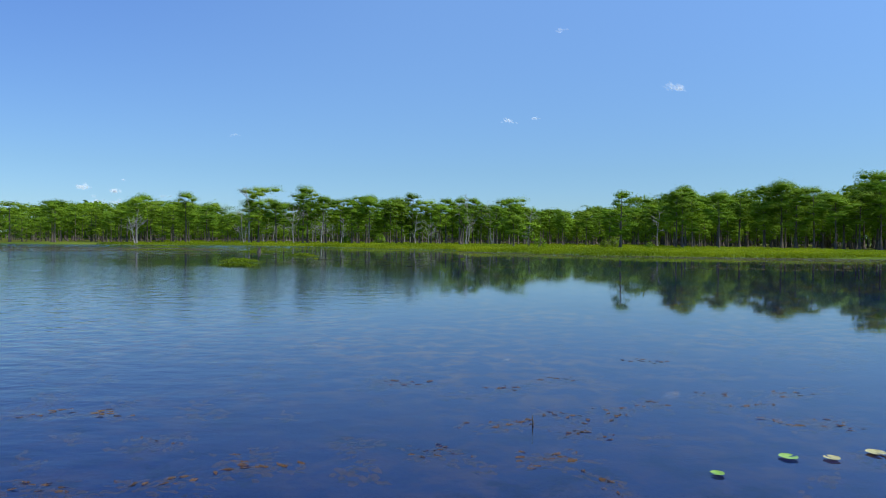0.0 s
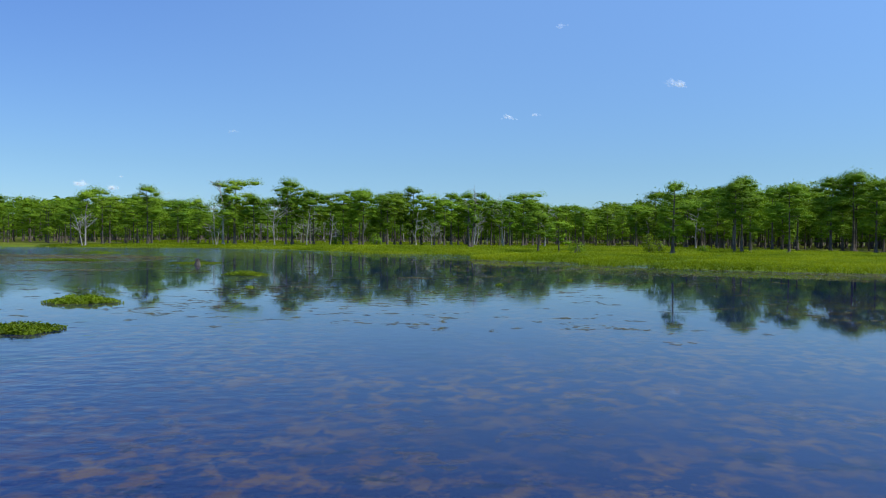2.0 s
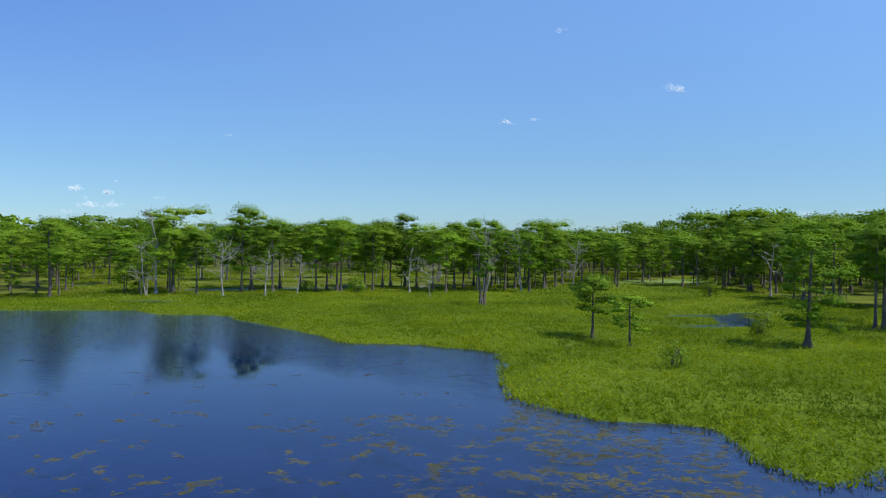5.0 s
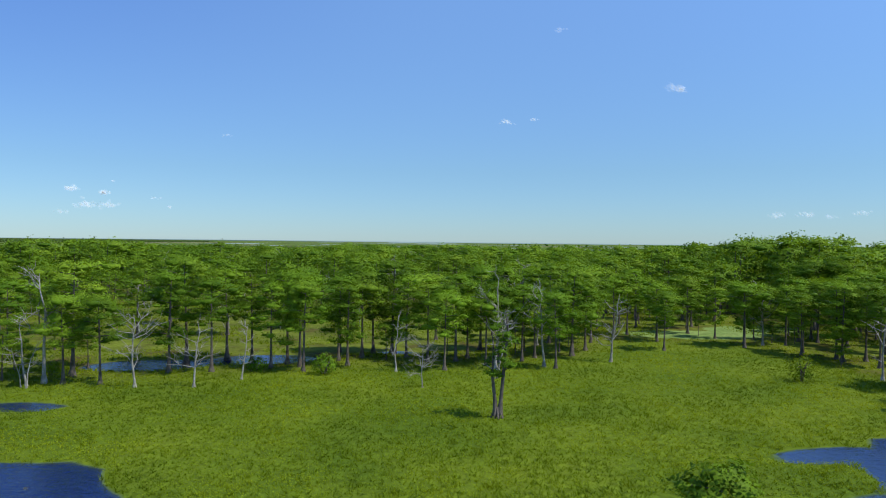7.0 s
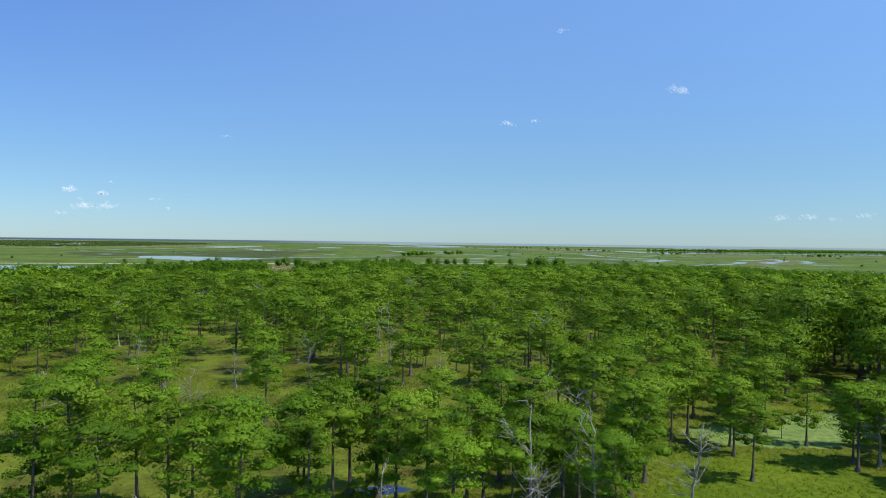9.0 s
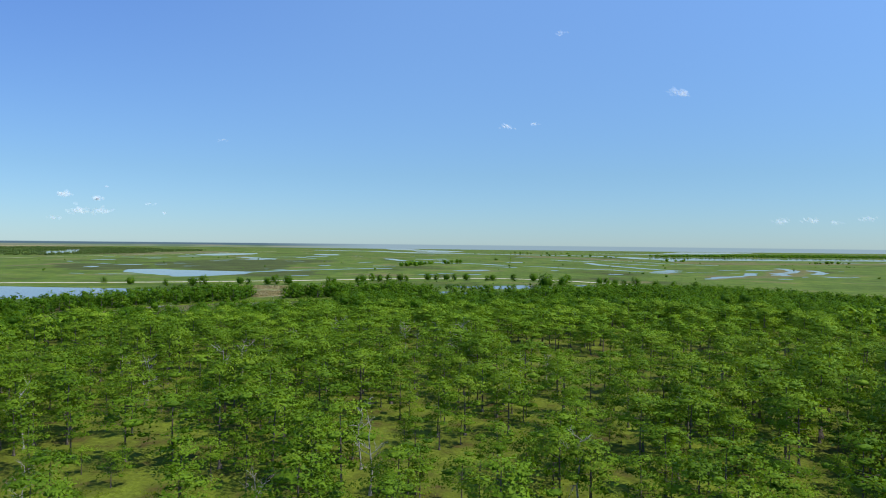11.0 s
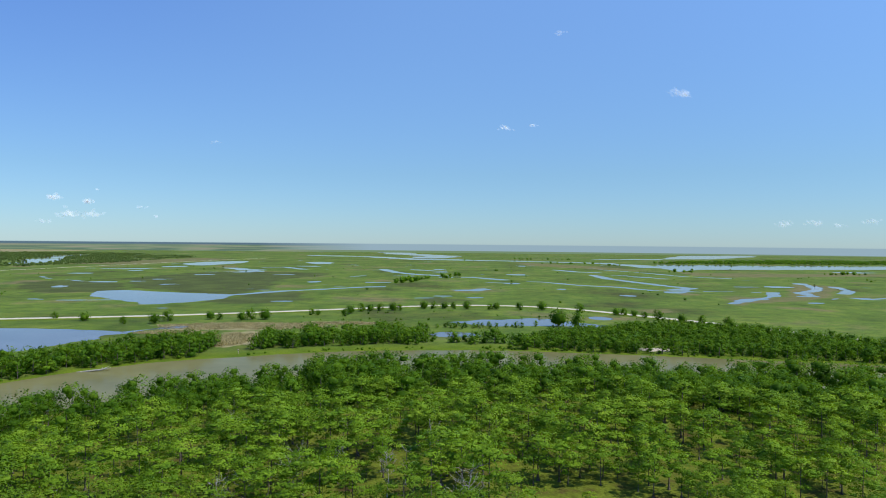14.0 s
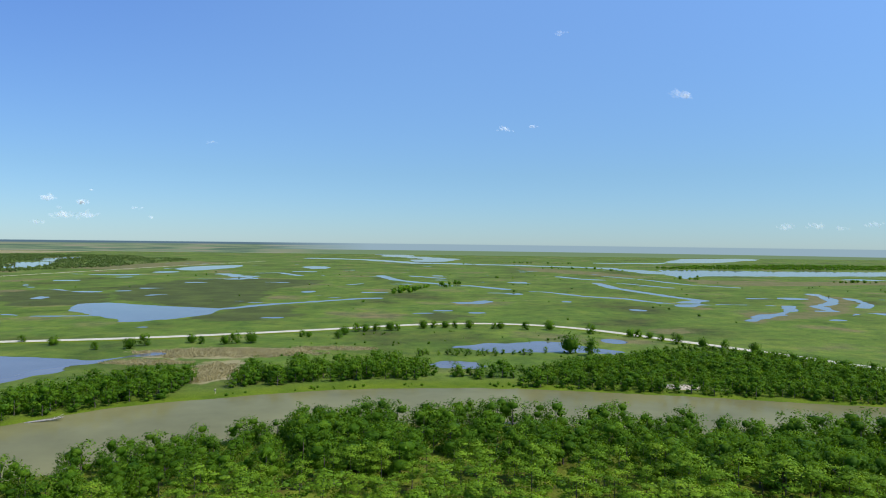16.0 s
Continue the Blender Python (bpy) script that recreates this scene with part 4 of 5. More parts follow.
EDGE_EAST = [(26.9, 229.2, 14), (37.5, 241.8, 14), (42.7, 253.3, 15), (40.6, 231.6, 13), (38.6, 221.3, 12), (51.5, 244.6, 15), (54.4, 237.2, 13), (55.3, 225.6, 15), (59.9, 228, 14.5), (64.5, 228.3, 14.5), (74.7, 237.9, 15), (73, 232.4, 15), (78.5, 234.3, 15), (65.3, 211.4, 16), (69.5, 211.7, 16), (67.9, 205.6, 15)]
EDGE_SHORE = [(50.4, 146.3, 14), (52, 147.2, 15), (56.7, 154, 14), (58, 142.1, 13), (64.1, 187.8, 16), (63.6, 177.7, 16), (70.7, 174.2, 15.5), (76.7, 175.1, 16), (65.8, 213.9, 16)]
spots = EDGE_WEST + EDGE_MID + EDGE_EAST + EDGE_SHORE
taken = np.array([(a, b) for a, b, _ in spots])
for k, (x, y, h) in enumerate(spots):
    h = h * (0.84 if x > 48 and y > 200 else 0.93)
    if k < 7:
        CYP[k].matrix_basis = Matrix.LocRotScale((x, y, 0), Euler((0, 0, k)), (h / 15, h / 15, h / 15))
    else:
        placed(CYP[k % 7], x, y, rng.uniform(0, 6.28), h / 15.0 * rng.uniform(0.95, 1.05), h / 15.0)

# the rest of the swamp's woods, on a jittered plan
step = 7.4
gx, gy = np.meshgrid(np.arange(-330, 331, step), np.arange(110, 650, step))
gx = gx.ravel() + rng.uniform(-0.45, 0.45, gx.size) * step
gy = gy.ravel() + rng.uniform(-0.45, 0.45, gy.size) * step
seen = np.maximum(0.68 * (gy - 90), np.minimum(0.70 * gy, 185)) + 14
wide = (np.abs(gx) < 0.69 * gy + 12) & (gy < 420) & (rng.uniform(size=gx.size) < 0.5)
ok = ((np.abs(gx) < seen) | wide) & (rng.uniform(size=gx.size) < wood_density(gx, gy)) & (land_sd(gx, gy) > -1.5)
ok &= np.min((gx[:, None] - taken[:, 0]) ** 2 + (gy[:, None] - taken[:, 1]) ** 2, axis=1) > 9
gx, gy = gx[ok], gy[ok]
ex, ey = np.meshgrid(np.arange(-74, 76, 5.0), np.arange(170, 262, 5.0))
ex = ex.ravel() + rng.uniform(-0.45, 0.45, ex.size) * 5.0
ey = ey.ravel() + rng.uniform(-0.45, 0.45, ey.size) * 5.0
ok = (ey > wood_edge(ex) + 2) & (ey < wood_edge(ex) + 16) & (rng.uniform(size=ex.size) < 0.5) & (land_sd(ex, ey) > -1.0) & (((ex - 52) / 19) ** 2 + ((ey - 243) / 10) ** 2 > 1)
ok &= np.min((ex[:, None] - np.concatenate([taken[:, 0], gx])) ** 2 + (ey[:, None] - np.concatenate([taken[:, 1], gy])) ** 2, axis=1) > 7
gx, gy = np.concatenate([gx, ex[ok]]), np.concatenate([gy, ey[ok]])
gh = wood_height(gx, gy) * rng.choice([0.42, 0.60, 0.78, 0.92, 1.02, 1.12], gx.size) * rng.uniform(0.93, 1.07, gx.size)
near = (gy < 262) & (np.abs(gx) < 90) | (gy < 210) & (np.abs(gx) < 110)
order = np.argsort(np.where(near, gy + 0.3 * np.abs(gx), 1e9))
own = order[:min(int(near.sum()), 240)]
mask = np.zeros(gx.size, bool)
mask[own] = True
for k in own:
    s = gh[k] / 15.0
    placed(CYP[int(rng.integers(7))], gx[k], gy[k], rng.uniform(0, 6.28), s * rng.uniform(0.9, 1.1), s)


def forest(name, xs, ys, hs, shapes, bark, leaf_mat, label, category="trees", wide=1.0):
    """Many far trees as one thing."""
    wv, wt, wn_, lv, lt, ln_, ow, ol = [], [], [], [], [], [], 0, 0
    r2 = np.random.default_rng(5)
    bole_normals = []
    for (av, at), _, _ in shapes:
        acc = np.zeros(av.shape)
        face = np.cross(av[at[:, 1]] - av[at[:, 0]], av[at[:, 2]] - av[at[:, 0]])
        for k in range(3):
            np.add.at(acc, at[:, k], face)
        bole_normals.append(unit(acc))
    for x, y, h in zip(xs, ys, hs):
        pick = int(r2.integers(len(shapes)))
        (av, at), (bv, bt, bn), base = shapes[pick]
        a, s = r2.uniform(0, 6.28), h / base
        q = s * wide * r2.uniform(0.85, 1.2)
        turn = np.array([[math.cos(a), -math.sin(a), 0], [math.sin(a), math.cos(a), 0], [0, 0, 1]])
        m = turn * np.array([[q], [q], [s]])
        o = np.array([x, y, 0.0])
        wv.append(av @ m.T + o)
        wt.append(at + ow)
        wn_.append(bole_normals[pick] @ turn.T)
        ow += len(av)
        lv.append(bv @ m.T + o)
        lt.append(bt + ol)
        ln_.append(bn @ turn.T)
        ol += len(bv)
    v = np.concatenate(wv + lv)
    t = np.concatenate(wt + [q + ow for q in lt])
    mi = np.concatenate([np.zeros(sum(map(len, wt))), np.ones(sum(map(len, lt)))])
    return tagged(new(name, raw_mesh(name, v, t, [bark, leaf_mat], mi, normals=np.concatenate(wn_ + ln_))), label, category, kind="stuff")


mid_shapes = [(*cypress(70 + k, 15.0, 940, 0.58, limbs=(9, 10, 11)[k % 3], spread=(0.28, 0.33, 0.25)[k % 3], low=(0.34, 0.44, 0.14, 0.38)[k % 4], sides=3, bare=5, width=0.75, cored=3), 15.0) for k in range(12)]
low_shapes = [(*cypress(90 + k, 15.0, 720, 0.64, limbs=8, spread=(0.31, 0.36, 0.28)[k % 3], low=(0.36, 0.44)[k % 2], sides=3, bare=2, width=0.85, cored=2), 15.0) for k in range(10)]
rest = ~mask & ((gy < 268) | (rng.uniform(size=gx.size) < 0.74))
a = rest & (gy < 440) & (gx > -150) & (gx < 188)
side_wood = rest & ~a & (np.abs(gx) > 0.66 * (gy - 215)) & (gy < near_bank(gx) - 75)
b = rest & ~a & ~side_wood
forest("cypress_wood", gx[a], gy[a], gh[a], mid_shapes, M_BARK, M_CYPRESS, "dense green cypress swamp forest canopy", wide=1.24)
side_shapes = [(*cypress(95 + k, 15.0, 90, 1.8, limbs=3, spread=0.34, low=0.34, sides=3, bare=0, width=0.8, cored=3), 15.0) for k in range(7)]
forest("cypress_wood_side", gx[side_wood], gy[side_wood], gh[side_wood], side_shapes, M_BARK, M_CYPRESS, "green cypress forest reaching away on both sides")
ox, oy = np.meshgrid(np.arange(-335, 336, 10.0), np.arange(110, 640, 10.0))
ox = ox.ravel() + rng.uniform(-0.45, 0.45, ox.size) * 10.0
oy = oy.ravel() + rng.uniform(-0.45, 0.45, oy.size) * 10.0
ok = (np.abs(ox) > np.maximum(0.68 * (oy - 90), np.minimum(0.70 * oy, 185)) + 14) & ((np.abs(ox) > 0.69 * oy + 12) | (oy > 420)) & (rng.uniform(size=ox.size) < wood_density(ox, oy)) & (land_sd(ox, oy) > -1.5)
outer_shapes = [(*cypress(200 + k, 15.0, 24, 2.6, limbs=1, spread=0.36, low=0.45, sides=3, bare=0, width=1.0, cored=3), 15.0) for k in range(5)]
forest("cypress_wood_outer", ox[ok], oy[ok], wood_height(ox[ok], oy[ok]) * rng.uniform(0.7, 1.1, ok.sum()), outer_shapes, M_BARK, M_CYPRESS, "green cypress forest out to the edges of the swamp")
by_river = b & (gy > near_bank(gx) - 75)
b &= ~by_river
forest("cypress_wood_far", gx[b], gy[b], gh[b], low_shapes, M_BARK, M_CYPRESS, "dense green cypress forest towards the river", wide=1.24)
round_shapes = [(*broadleaf(120 + k, 11.0, 520, 0.66), 11.0) for k in range(10)]
forest("riverside_wood", gx[by_river], gy[by_river], wood_height(gx[by_river], gy[by_river]) * np.where(gx[by_river] < -75, rng.uniform(0.68, 1.0, by_river.sum()), rng.uniform(0.88, 1.25, by_river.sum())), round_shapes, M_BARK, M_BROAD, "dense round-headed trees on the near river bank")

# woods and thickets across the river
def scattered(x0, x1, y0, y1, gap, keep):
    sx, sy = np.meshgrid(np.arange(x0, x1, gap), np.arange(y0, y1, gap))
    sx = sx.ravel() + rng.uniform(-0.45, 0.45, sx.size) * gap
    sy = sy.ravel() + rng.uniform(-0.45, 0.45, sy.size) * gap
    k = keep(sx, sy) & (land_sd(sx, sy) > 1.0)
    return sx[k], sy[k]


top_edge = curve_y([(45, 752), (72, 800), (100, 820), (146, 846), (190, 880), (223, 896), (250, 878), (271, 852), (301, 800), (350, 745), (420, 700)])


def across(x, y):
    d = y - far_bank(x)
    thin = vnoise(x * 0.06, y * 0.06, 41)
    west = (x < -160) & (x > -420) & (d > 8) & (d < 72 + 26 * thin) & (thin > 0.1)
    mid = (x > -135) & (x < -22) & (d > 24) & (d < 52 + 40 * thin)
    grove = (x > -30) & (x < 62) & (d > 30) & (d < 78) & (thin > 0.5) & ((x < -10) | (x > 36))
    strip = (x > -22) & (x < 34) & (d > 22) & (d < 40) & (thin > 0.15)
    east = (x > 46) & (d > 5) & (y < top_edge(x)) & (thin > 0.04)
    hedge = (x > -20) & (x < 95) & (np.abs(y - 846 - 0.1 * x) < 7) & (thin > 0.42)
    ramp = ((x - 150) / 14) ** 2 + ((y - 733) / 12) ** 2 < 1
    return (west | mid | grove | strip | east | hedge) & ~ramp


sx, sy = scattered(-420, 420, 520, 890, 7.2, across)
bank_shapes = [(*broadleaf(130 + k, 11.0, 190, 1.05), 11.0) for k in range(8)]
forest("bank_wood", sx, sy, rng.uniform(6.5, 11.0, sx.size) * np.where(sx < -30, 1.2, 1.0) * np.where((sy > 838) | (sx > 46) & (sy > top_edge(sx) - 22), 0.6, 1.0), bank_shapes, M_BARK, M_BROAD, "thick green trees along the far river bank")
shrub_shapes = [(*bush_shape(150 + k, 6.0, 70, 1.5), 6.0) for k in range(6)]
bx = rng.uniform(-320, 330, 260)
by = far_bank(bx) + rng.uniform(1.0, 9.0, 260) ** 1.0 + 1.5
bk = vnoise(bx * 0.05, by * 0.0, 45) > 0.35
forest("bank_shrubs", bx[bk], by[bk], rng.uniform(0.8, 2.4, bk.sum()), shrub_shapes, M_BARK, M_BROAD, "low dark shrubs along the river's edge", "bushes")
bx, by = rng.uniform(-140, 200, 420), rng.uniform(760, 990, 420)
bk = (vnoise(bx * 0.03, by * 0.05, 46) > 0.55) & (land_sd(bx, by) > 1.5)
forest("meadow_shrubs", bx[bk], by[bk], rng.uniform(0.8, 2.6, bk.sum()), shrub_shapes, M_BARK, M_BROAD, "low shrubs scattered over the wet meadow by the road", "bushes")
small_shapes = [(*bush_shape(140 + k, 6.0, 18, 3.4), 6.0) for k in range(6)]


def far_clumps(x, y):
    n = vnoise(x * 0.01, y * 0.01, 51)
    row = np.abs((x + 86) * 0.916 - (y - 1474) * 0.4) < 22
    thicket = (y > 1470) & (y < 1770) & row & (n > 0.25)
    pair = (x > 140) & (x < 215) & (y > 2005) & (y < 2035)
    belt = polygon_sd(x, y, [(797, 2800), (1230, 2800), (1700, 2890), (2550, 3000), (2550, 3400), (1666, 3450), (1219, 3230)]) < 60 * (n - 0.5)
    islets = np.zeros(x.shape, bool)
    for cx, cy, ex, ey in ((604, 2548, 45, 22), (646, 2050, 40, 22), (1056, 1985, 80, 22), (470, 2700, 120, 12), (200, 3020, 120, 14), (740, 2190, 20, 14), (420, 3290, 200, 16)):
        islets |= ((x - cx) / ex) ** 2 + ((y - cy) / ey) ** 2 < 1
    return thicket | pair | belt | islets


def far_woods(x, y):
    n = vnoise(x * 0.01, y * 0.01, 51) * 0.6 + vnoise(x * 0.03, y * 0.03, 52) * 0.4
    outline = [(-2500, 3500), (-2300, 3962), (-1643, 3874), (-1081, 3271), (-1020, 2442), (-1100, 2250), (-1115, 2024), (-1500, 2100), (-1900, 2700)]
    return (polygon_sd(x, y, outline) < 90 * (n - 0.5)) & (n > 0.36)


sx, sy = scattered(-300, 2600, 1400, 3500, 22.0, far_clumps)
forest("far_thicket", sx, sy, rng.uniform(4, 10, sx.size), small_shapes, M_BARK, M_BROAD, "distant dark green thickets in the marsh")
sx, sy = scattered(-2500, -900, 1950, 3990, 19.0, far_woods)
# the haze over these woods is put into their leaf colour
forest("far_wood", sx, sy, rng.uniform(3.0, 7.0, sx.size), small_shapes, M_BARK, M_HAZED_LEAF, "distant low woods beside a river channel, leaves coloured grey-green for haze")
sx, sy = scattered(-900, 1000, 1080, 2300, 62.0, lambda x, y: vnoise(x * 0.02, y * 0.02, 61) > 0.74)
forest("marsh_bush_scatter", sx, sy, rng.uniform(1.5, 4.0, sx.size), small_shapes, M_BARK, M_BROAD, "small bushes scattered over the marsh", "bushes")


# bushes by the levee road, each by itself
BUSH = [build_tree("roadside_bush", *(bush_shape(160 + k, 6.0, 520, 0.62) if k % 2 else broadleaf(160 + k, 6.0, 620, 0.5, 0.5)), M_BARK, M_BROAD, "round green bush beside the gravel road", "bush", "bushes along the road", ("stem", "foliage")) for k in range(4)]
ROADSIDE = [(-360, 887, 6), (-326, 874, 7), (-281, 853, 6), (-256, 860, 8), (-251, 876, 9), (-218, 894, 7), (-208, 890, 6), (-187, 889, 7), (-180, 893, 9), (-167, 897, 9), (-131, 938, 6), (-124, 936, 5), (-96, 930, 7), (-94, 955, 8), (-85, 977, 8), (-76, 981, 7), (-66, 985, 7), (-52, 988, 8), (-45, 990, 6)]
ROADSIDE_EAST = [(-19, 1009, 8), (-8, 1012, 7), (4, 1014, 7), (14, 1013, 7), (29, 1013, 8), (55, 1011, 6), (62, 1011, 7), (87, 1004, 8), (112, 1006, 9), (149, 979, 9), (183, 960, 7), (191, 958, 7), (199, 950, 6), (213, 917, 9), (232, 905, 7), (247, 893, 7), (262, 870, 8), (205, 935, 6), (105, 862, 14), (120, 850, 12)]
for k, (x, y, h) in enumerate(ROADSIDE + ROADSIDE_EAST):
    h *= 1.25
    if k < 4:
        BUSH[k].matrix_basis = Matrix.LocRotScale((x, y, 0), None, (h / 6, h / 6, h / 6))
    else:
        placed(BUSH[k % 4], x, y, k * 1.7, h / 6 * 0.95, h / 6)

# ---------------------------------------------------------------- single trees of the open marsh
def own_tree(name, x, y, shape, leaf_mat, label, turn=0.0, bark=None):
    root = build_tree(name, *shape, bark or M_BARK, leaf_mat, label)
    root.matrix_basis = Matrix.LocRotScale((x, y, 0), Euler((0, 0, turn)), (1, 1, 1))
    return root


own_tree("cypress_tree", 34.6, 132.4, cypress(301, 11.8, 2600, 0.36, limbs=17, spread=0.22, low=0.18, girth=1.3, width=0.45), M_CYPRESS, "lone narrow cypress with a dark flared base in marsh grass")
own_tree("cypress_tree", 14.0, 137.7, cypress(302, 6.9, 2200, 0.28, limbs=12, spread=0.40, low=0.40, girth=1.6), M_CYPRESS, "small flat-topped cypress with grey buttressed trunk in marsh grass")
own_tree("cypress_tree", 16.5, 132.2, cypress(303, 5.4, 900, 0.24, limbs=12, spread=0.36, low=0.35, girth=1.7), M_CYPRESS, "stunted half-bare cypress with drooping grey limbs")
own_tree("shrub", 33.3, 140.3, bush_shape(311, 2.3, 420, 0.22), M_PLANT, "pale green rounded shrub in the marsh grass")
own_tree("shrub", 42.9, 141.4, bush_shape(312, 1.9, 300, 0.22), M_BROAD, "low dark green shrub in the marsh grass")
own_tree("shrub", 37.0, 146.6, bush_shape(313, 2.6, 420, 0.22), M_PLANT, "grey-green twiggy shrub beside a pool")
own_tree("sapling", 49.4, 194.5, bush_shape(314, 4.2, 420, 0.34), M_PLANT, "bright yellow-green young tree at the wood's edge")
own_tree("shrub", -19.2, 196.5, bush_shape(315, 3.4, 520, 0.32), M_CYPRESS, "dense green shrub at the foot of cypress trees")
own_tree("shrub", -29.5, 197.5, bush_shape(316, 2.8, 380, 0.3), M_BROAD, "dark green shrub beside a swamp pool")
own_tree("sapling", 17.0, 120.5, bush_shape(317, 2.6, 420, 0.2), M_CYPRESS, "small bushy green cypress sapling in marsh grass")

# the twin-stemmed cypress that stands out in the grass
twin = new("cypress_tree")
tr = np.random.default_rng(320)
stems = [((0.35, 0.0), 12.4), ((-0.3, 0.1), 9.8)]
for (bx, by), h in stems:
    pts = [(bx * 0.4, by, -0.4), (bx * 0.7, by, 0.5), (bx, by, 2.2), (bx * 2.0, by, h * 0.5), (bx * 2.4 + 0.2, by, h * 0.8), (bx * 2.2, by, h)]
    part("trunk", raw_mesh("trunk", *tube(pts, [0.62, 0.38, 0.21, 0.17, 0.11, 0.04], 8), [M_BARK], smooth=True), twin)
plates = []
for i in range(24):
    z, a = 4.2 + 8.2 * (i + tr.uniform()) / 24, i * 2.4 + tr.uniform(-0.5, 0.5)
    bare = z > 10.2 or i % 4 == 0
    ln = tr.uniform(0.9, 2.0) if bare else tr.uniform(0.6, 1.5)
    p0 = np.array([0.75 if z > 8.8 or i % 2 else -0.6, 0.05, z])
    p1 = p0 + ln * np.array([math.cos(a), math.sin(a), tr.uniform(0.0, 0.5)])
    fork = p0 + (p1 - p0) * 0.6 + tr.normal(0, 0.25, 3) + (0, 0, 0.35)
    twigs = [tube([p0, (p0 + p1) / 2 + (0, 0, 0.12), p1], [0.08, 0.05, 0.015], 4), tube([p0 + (p1 - p0) * 0.45, fork], [0.035, 0.010], 3, False)]
    part("branch", raw_mesh("branch", *joined(twigs), [M_DEAD if bare else M_BARK], smooth=True), twin)
    if not bare:
        plates.append((p1 - (p1 - p0) * 0.15, tr.uniform(0.55, 0.95)))
        plates.append((p0 + (p1 - p0) * 0.4 + tr.normal(0, 0.25, 3), tr.uniform(0.45, 0.75)))
part("crown", foliage_mesh("crown", spray_plates(tr, plates, 1500, 0.30, 0.5, np.array([0.3, 0.0, 7.0]), 2.2), M_CYPRESS), twin)
for i in range(7):
    a = i * 0.9 + 0.2
    foot = np.array([math.cos(a), math.sin(a), 0.0]) * tr.uniform(0.75, 1.05)
    part("buttress", raw_mesh("buttress", *tube([foot - (0, 0, 0.4), foot * 0.62 + (0, 0, 0.35), foot * 0.25 + (0, 0, 1.5)], [0.20, 0.15, 0.06], 5), [M_BARK], smooth=True), twin)
twin.matrix_basis = Matrix.Translation((4.1, 173.4, 0))
tagged(twin, "twin-stemmed cypress with bleached dead top in marsh grass", "tree")


# ---------------------------------------------------------------- dead trees
def dead_tree(seed, height, branches, reach, x, y, label, stems=1):
    """A bleached snag: bole with flared foot and crooked bare branches that fork."""
    rng = np.random.default_rng(seed)
    root = new("dead_tree")
    for s in range(stems):
        lean = rng.normal(0, 0.05, 2) * (1 + 2 * (s > 0))
        h = height * (1 if s == 0 else rng.uniform(0.5, 0.85))
        off = np.array([0, 0]) if s == 0 else rng.normal(0, 0.8, 2)
        zz = np.array([-0.06, 0.03, 0.1, 0.35, 0.65, 0.85, 1.0]) * h
        wob = rng.normal(0, 0.02, (7, 2)) * h
        wob[:3] = 0
        sp = np.stack([off[0] + lean[0] * zz + wob[:, 0], off[1] + lean[1] * zz + wob[:, 1], zz], 1)
        r = 0.0112 * h
        part("trunk", raw_mesh("trunk", *tube(sp, r * np.array([4.2, 2.7, 1.4, 1.0, 0.78, 0.5, 0.12]), 8), [M_DEAD], smooth=True), root)
        for i in range(int(branches * 1.5)):
            u = rng.uniform(0.25, 0.97)
            b0 = np.array([np.interp(u * h, zz, sp[:, k]) for k in range(3)])
            a, ln = i * 2.4 + rng.uniform(-0.6, 0.6), reach * h * rng.uniform(0.6, 1.25) * (1.3 - 0.6 * u)
            d = np.array([math.cos(a), math.sin(a), rng.uniform(0.0, 0.9)])
            b1 = b0 + d * ln * 0.5 + rng.normal(0, 0.06, 3) * ln
            b2 = b0 + d * ln + np.array([0, 0, rng.uniform(-0.15, 0.35)]) * ln
            tw = [tube([b0, b1, b2], [r * 0.55, r * 0.40, r * 0.13], 4, False)]
            for fork in range(5):
                b3 = b1 if fork < 3 else b0 + (b2 - b0) * 0.75
                e = b3 + d * ln * rng.uniform(0.1, 0.4) + rng.normal(0, 0.26, 3) * ln + (0, 0, 0.10 * ln)
                tw.append(tube([b3, (b3 + e) / 2 + rng.normal(0, 0.05, 3) * ln, e], [r * 0.28, r * 0.20, r * 0.08], 3, False))
            part("branch", raw_mesh("branch", *joined(tw), [M_DEAD], smooth=True), root)
    root.matrix_basis = Matrix.Translation((x, y, 0))
    return tagged(root, label, "dead tree", "bleached snags of the swamp")


SNAGS = [(-56.2, 186.1, 9.5, 5, 0.3, 3), (-55.3, 188.5, 15, 9, 0.2, 1), (-42.4, 186.7, 10, 11, 0.32, 1), (-34.8, 187.1, 9, 9, 0.36, 1), (-4.7, 188.2, 6.2, 14, 0.42, 1), (6.1, 201.4, 14.5, 10, 0.2, 2), (25.6, 208.6, 11.5, 12, 0.2, 1),
         (-76.2, 165, 9, 6, 0.3, 2), (-32.6, 284.4, 9.5, 12, 0.24, 1), (-2.8, 262.4, 9.3, 12, 0.25, 1), (-46, 248.3, 8, 8, 0.34, 1), (-48.5, 244.6, 9, 5, 0.3, 2)]
SNAGS_FAR = [(-37.3, 244.9, 7, 6, 0.3, 1), (-20.4, 247.7, 7.5, 3, 0.2, 1), (-45.7, 272.8, 8, 6, 0.25, 1), (-74.7, 291, 8, 7, 0.3, 1), (5.1, 438.7, 15, 13, 0.36, 1), (-18, 456, 14, 10, 0.24, 1), (-60, 438.7, 10, 8, 0.25, 1), (14, 204, 12, 8, 0.25, 1), (16, 226, 11, 8, 0.25, 1), (-9, 199, 9, 7, 0.2, 1), (-30, 192, 8, 7, 0.2, 1), (62, 196, 11, 6, 0.25, 1)]
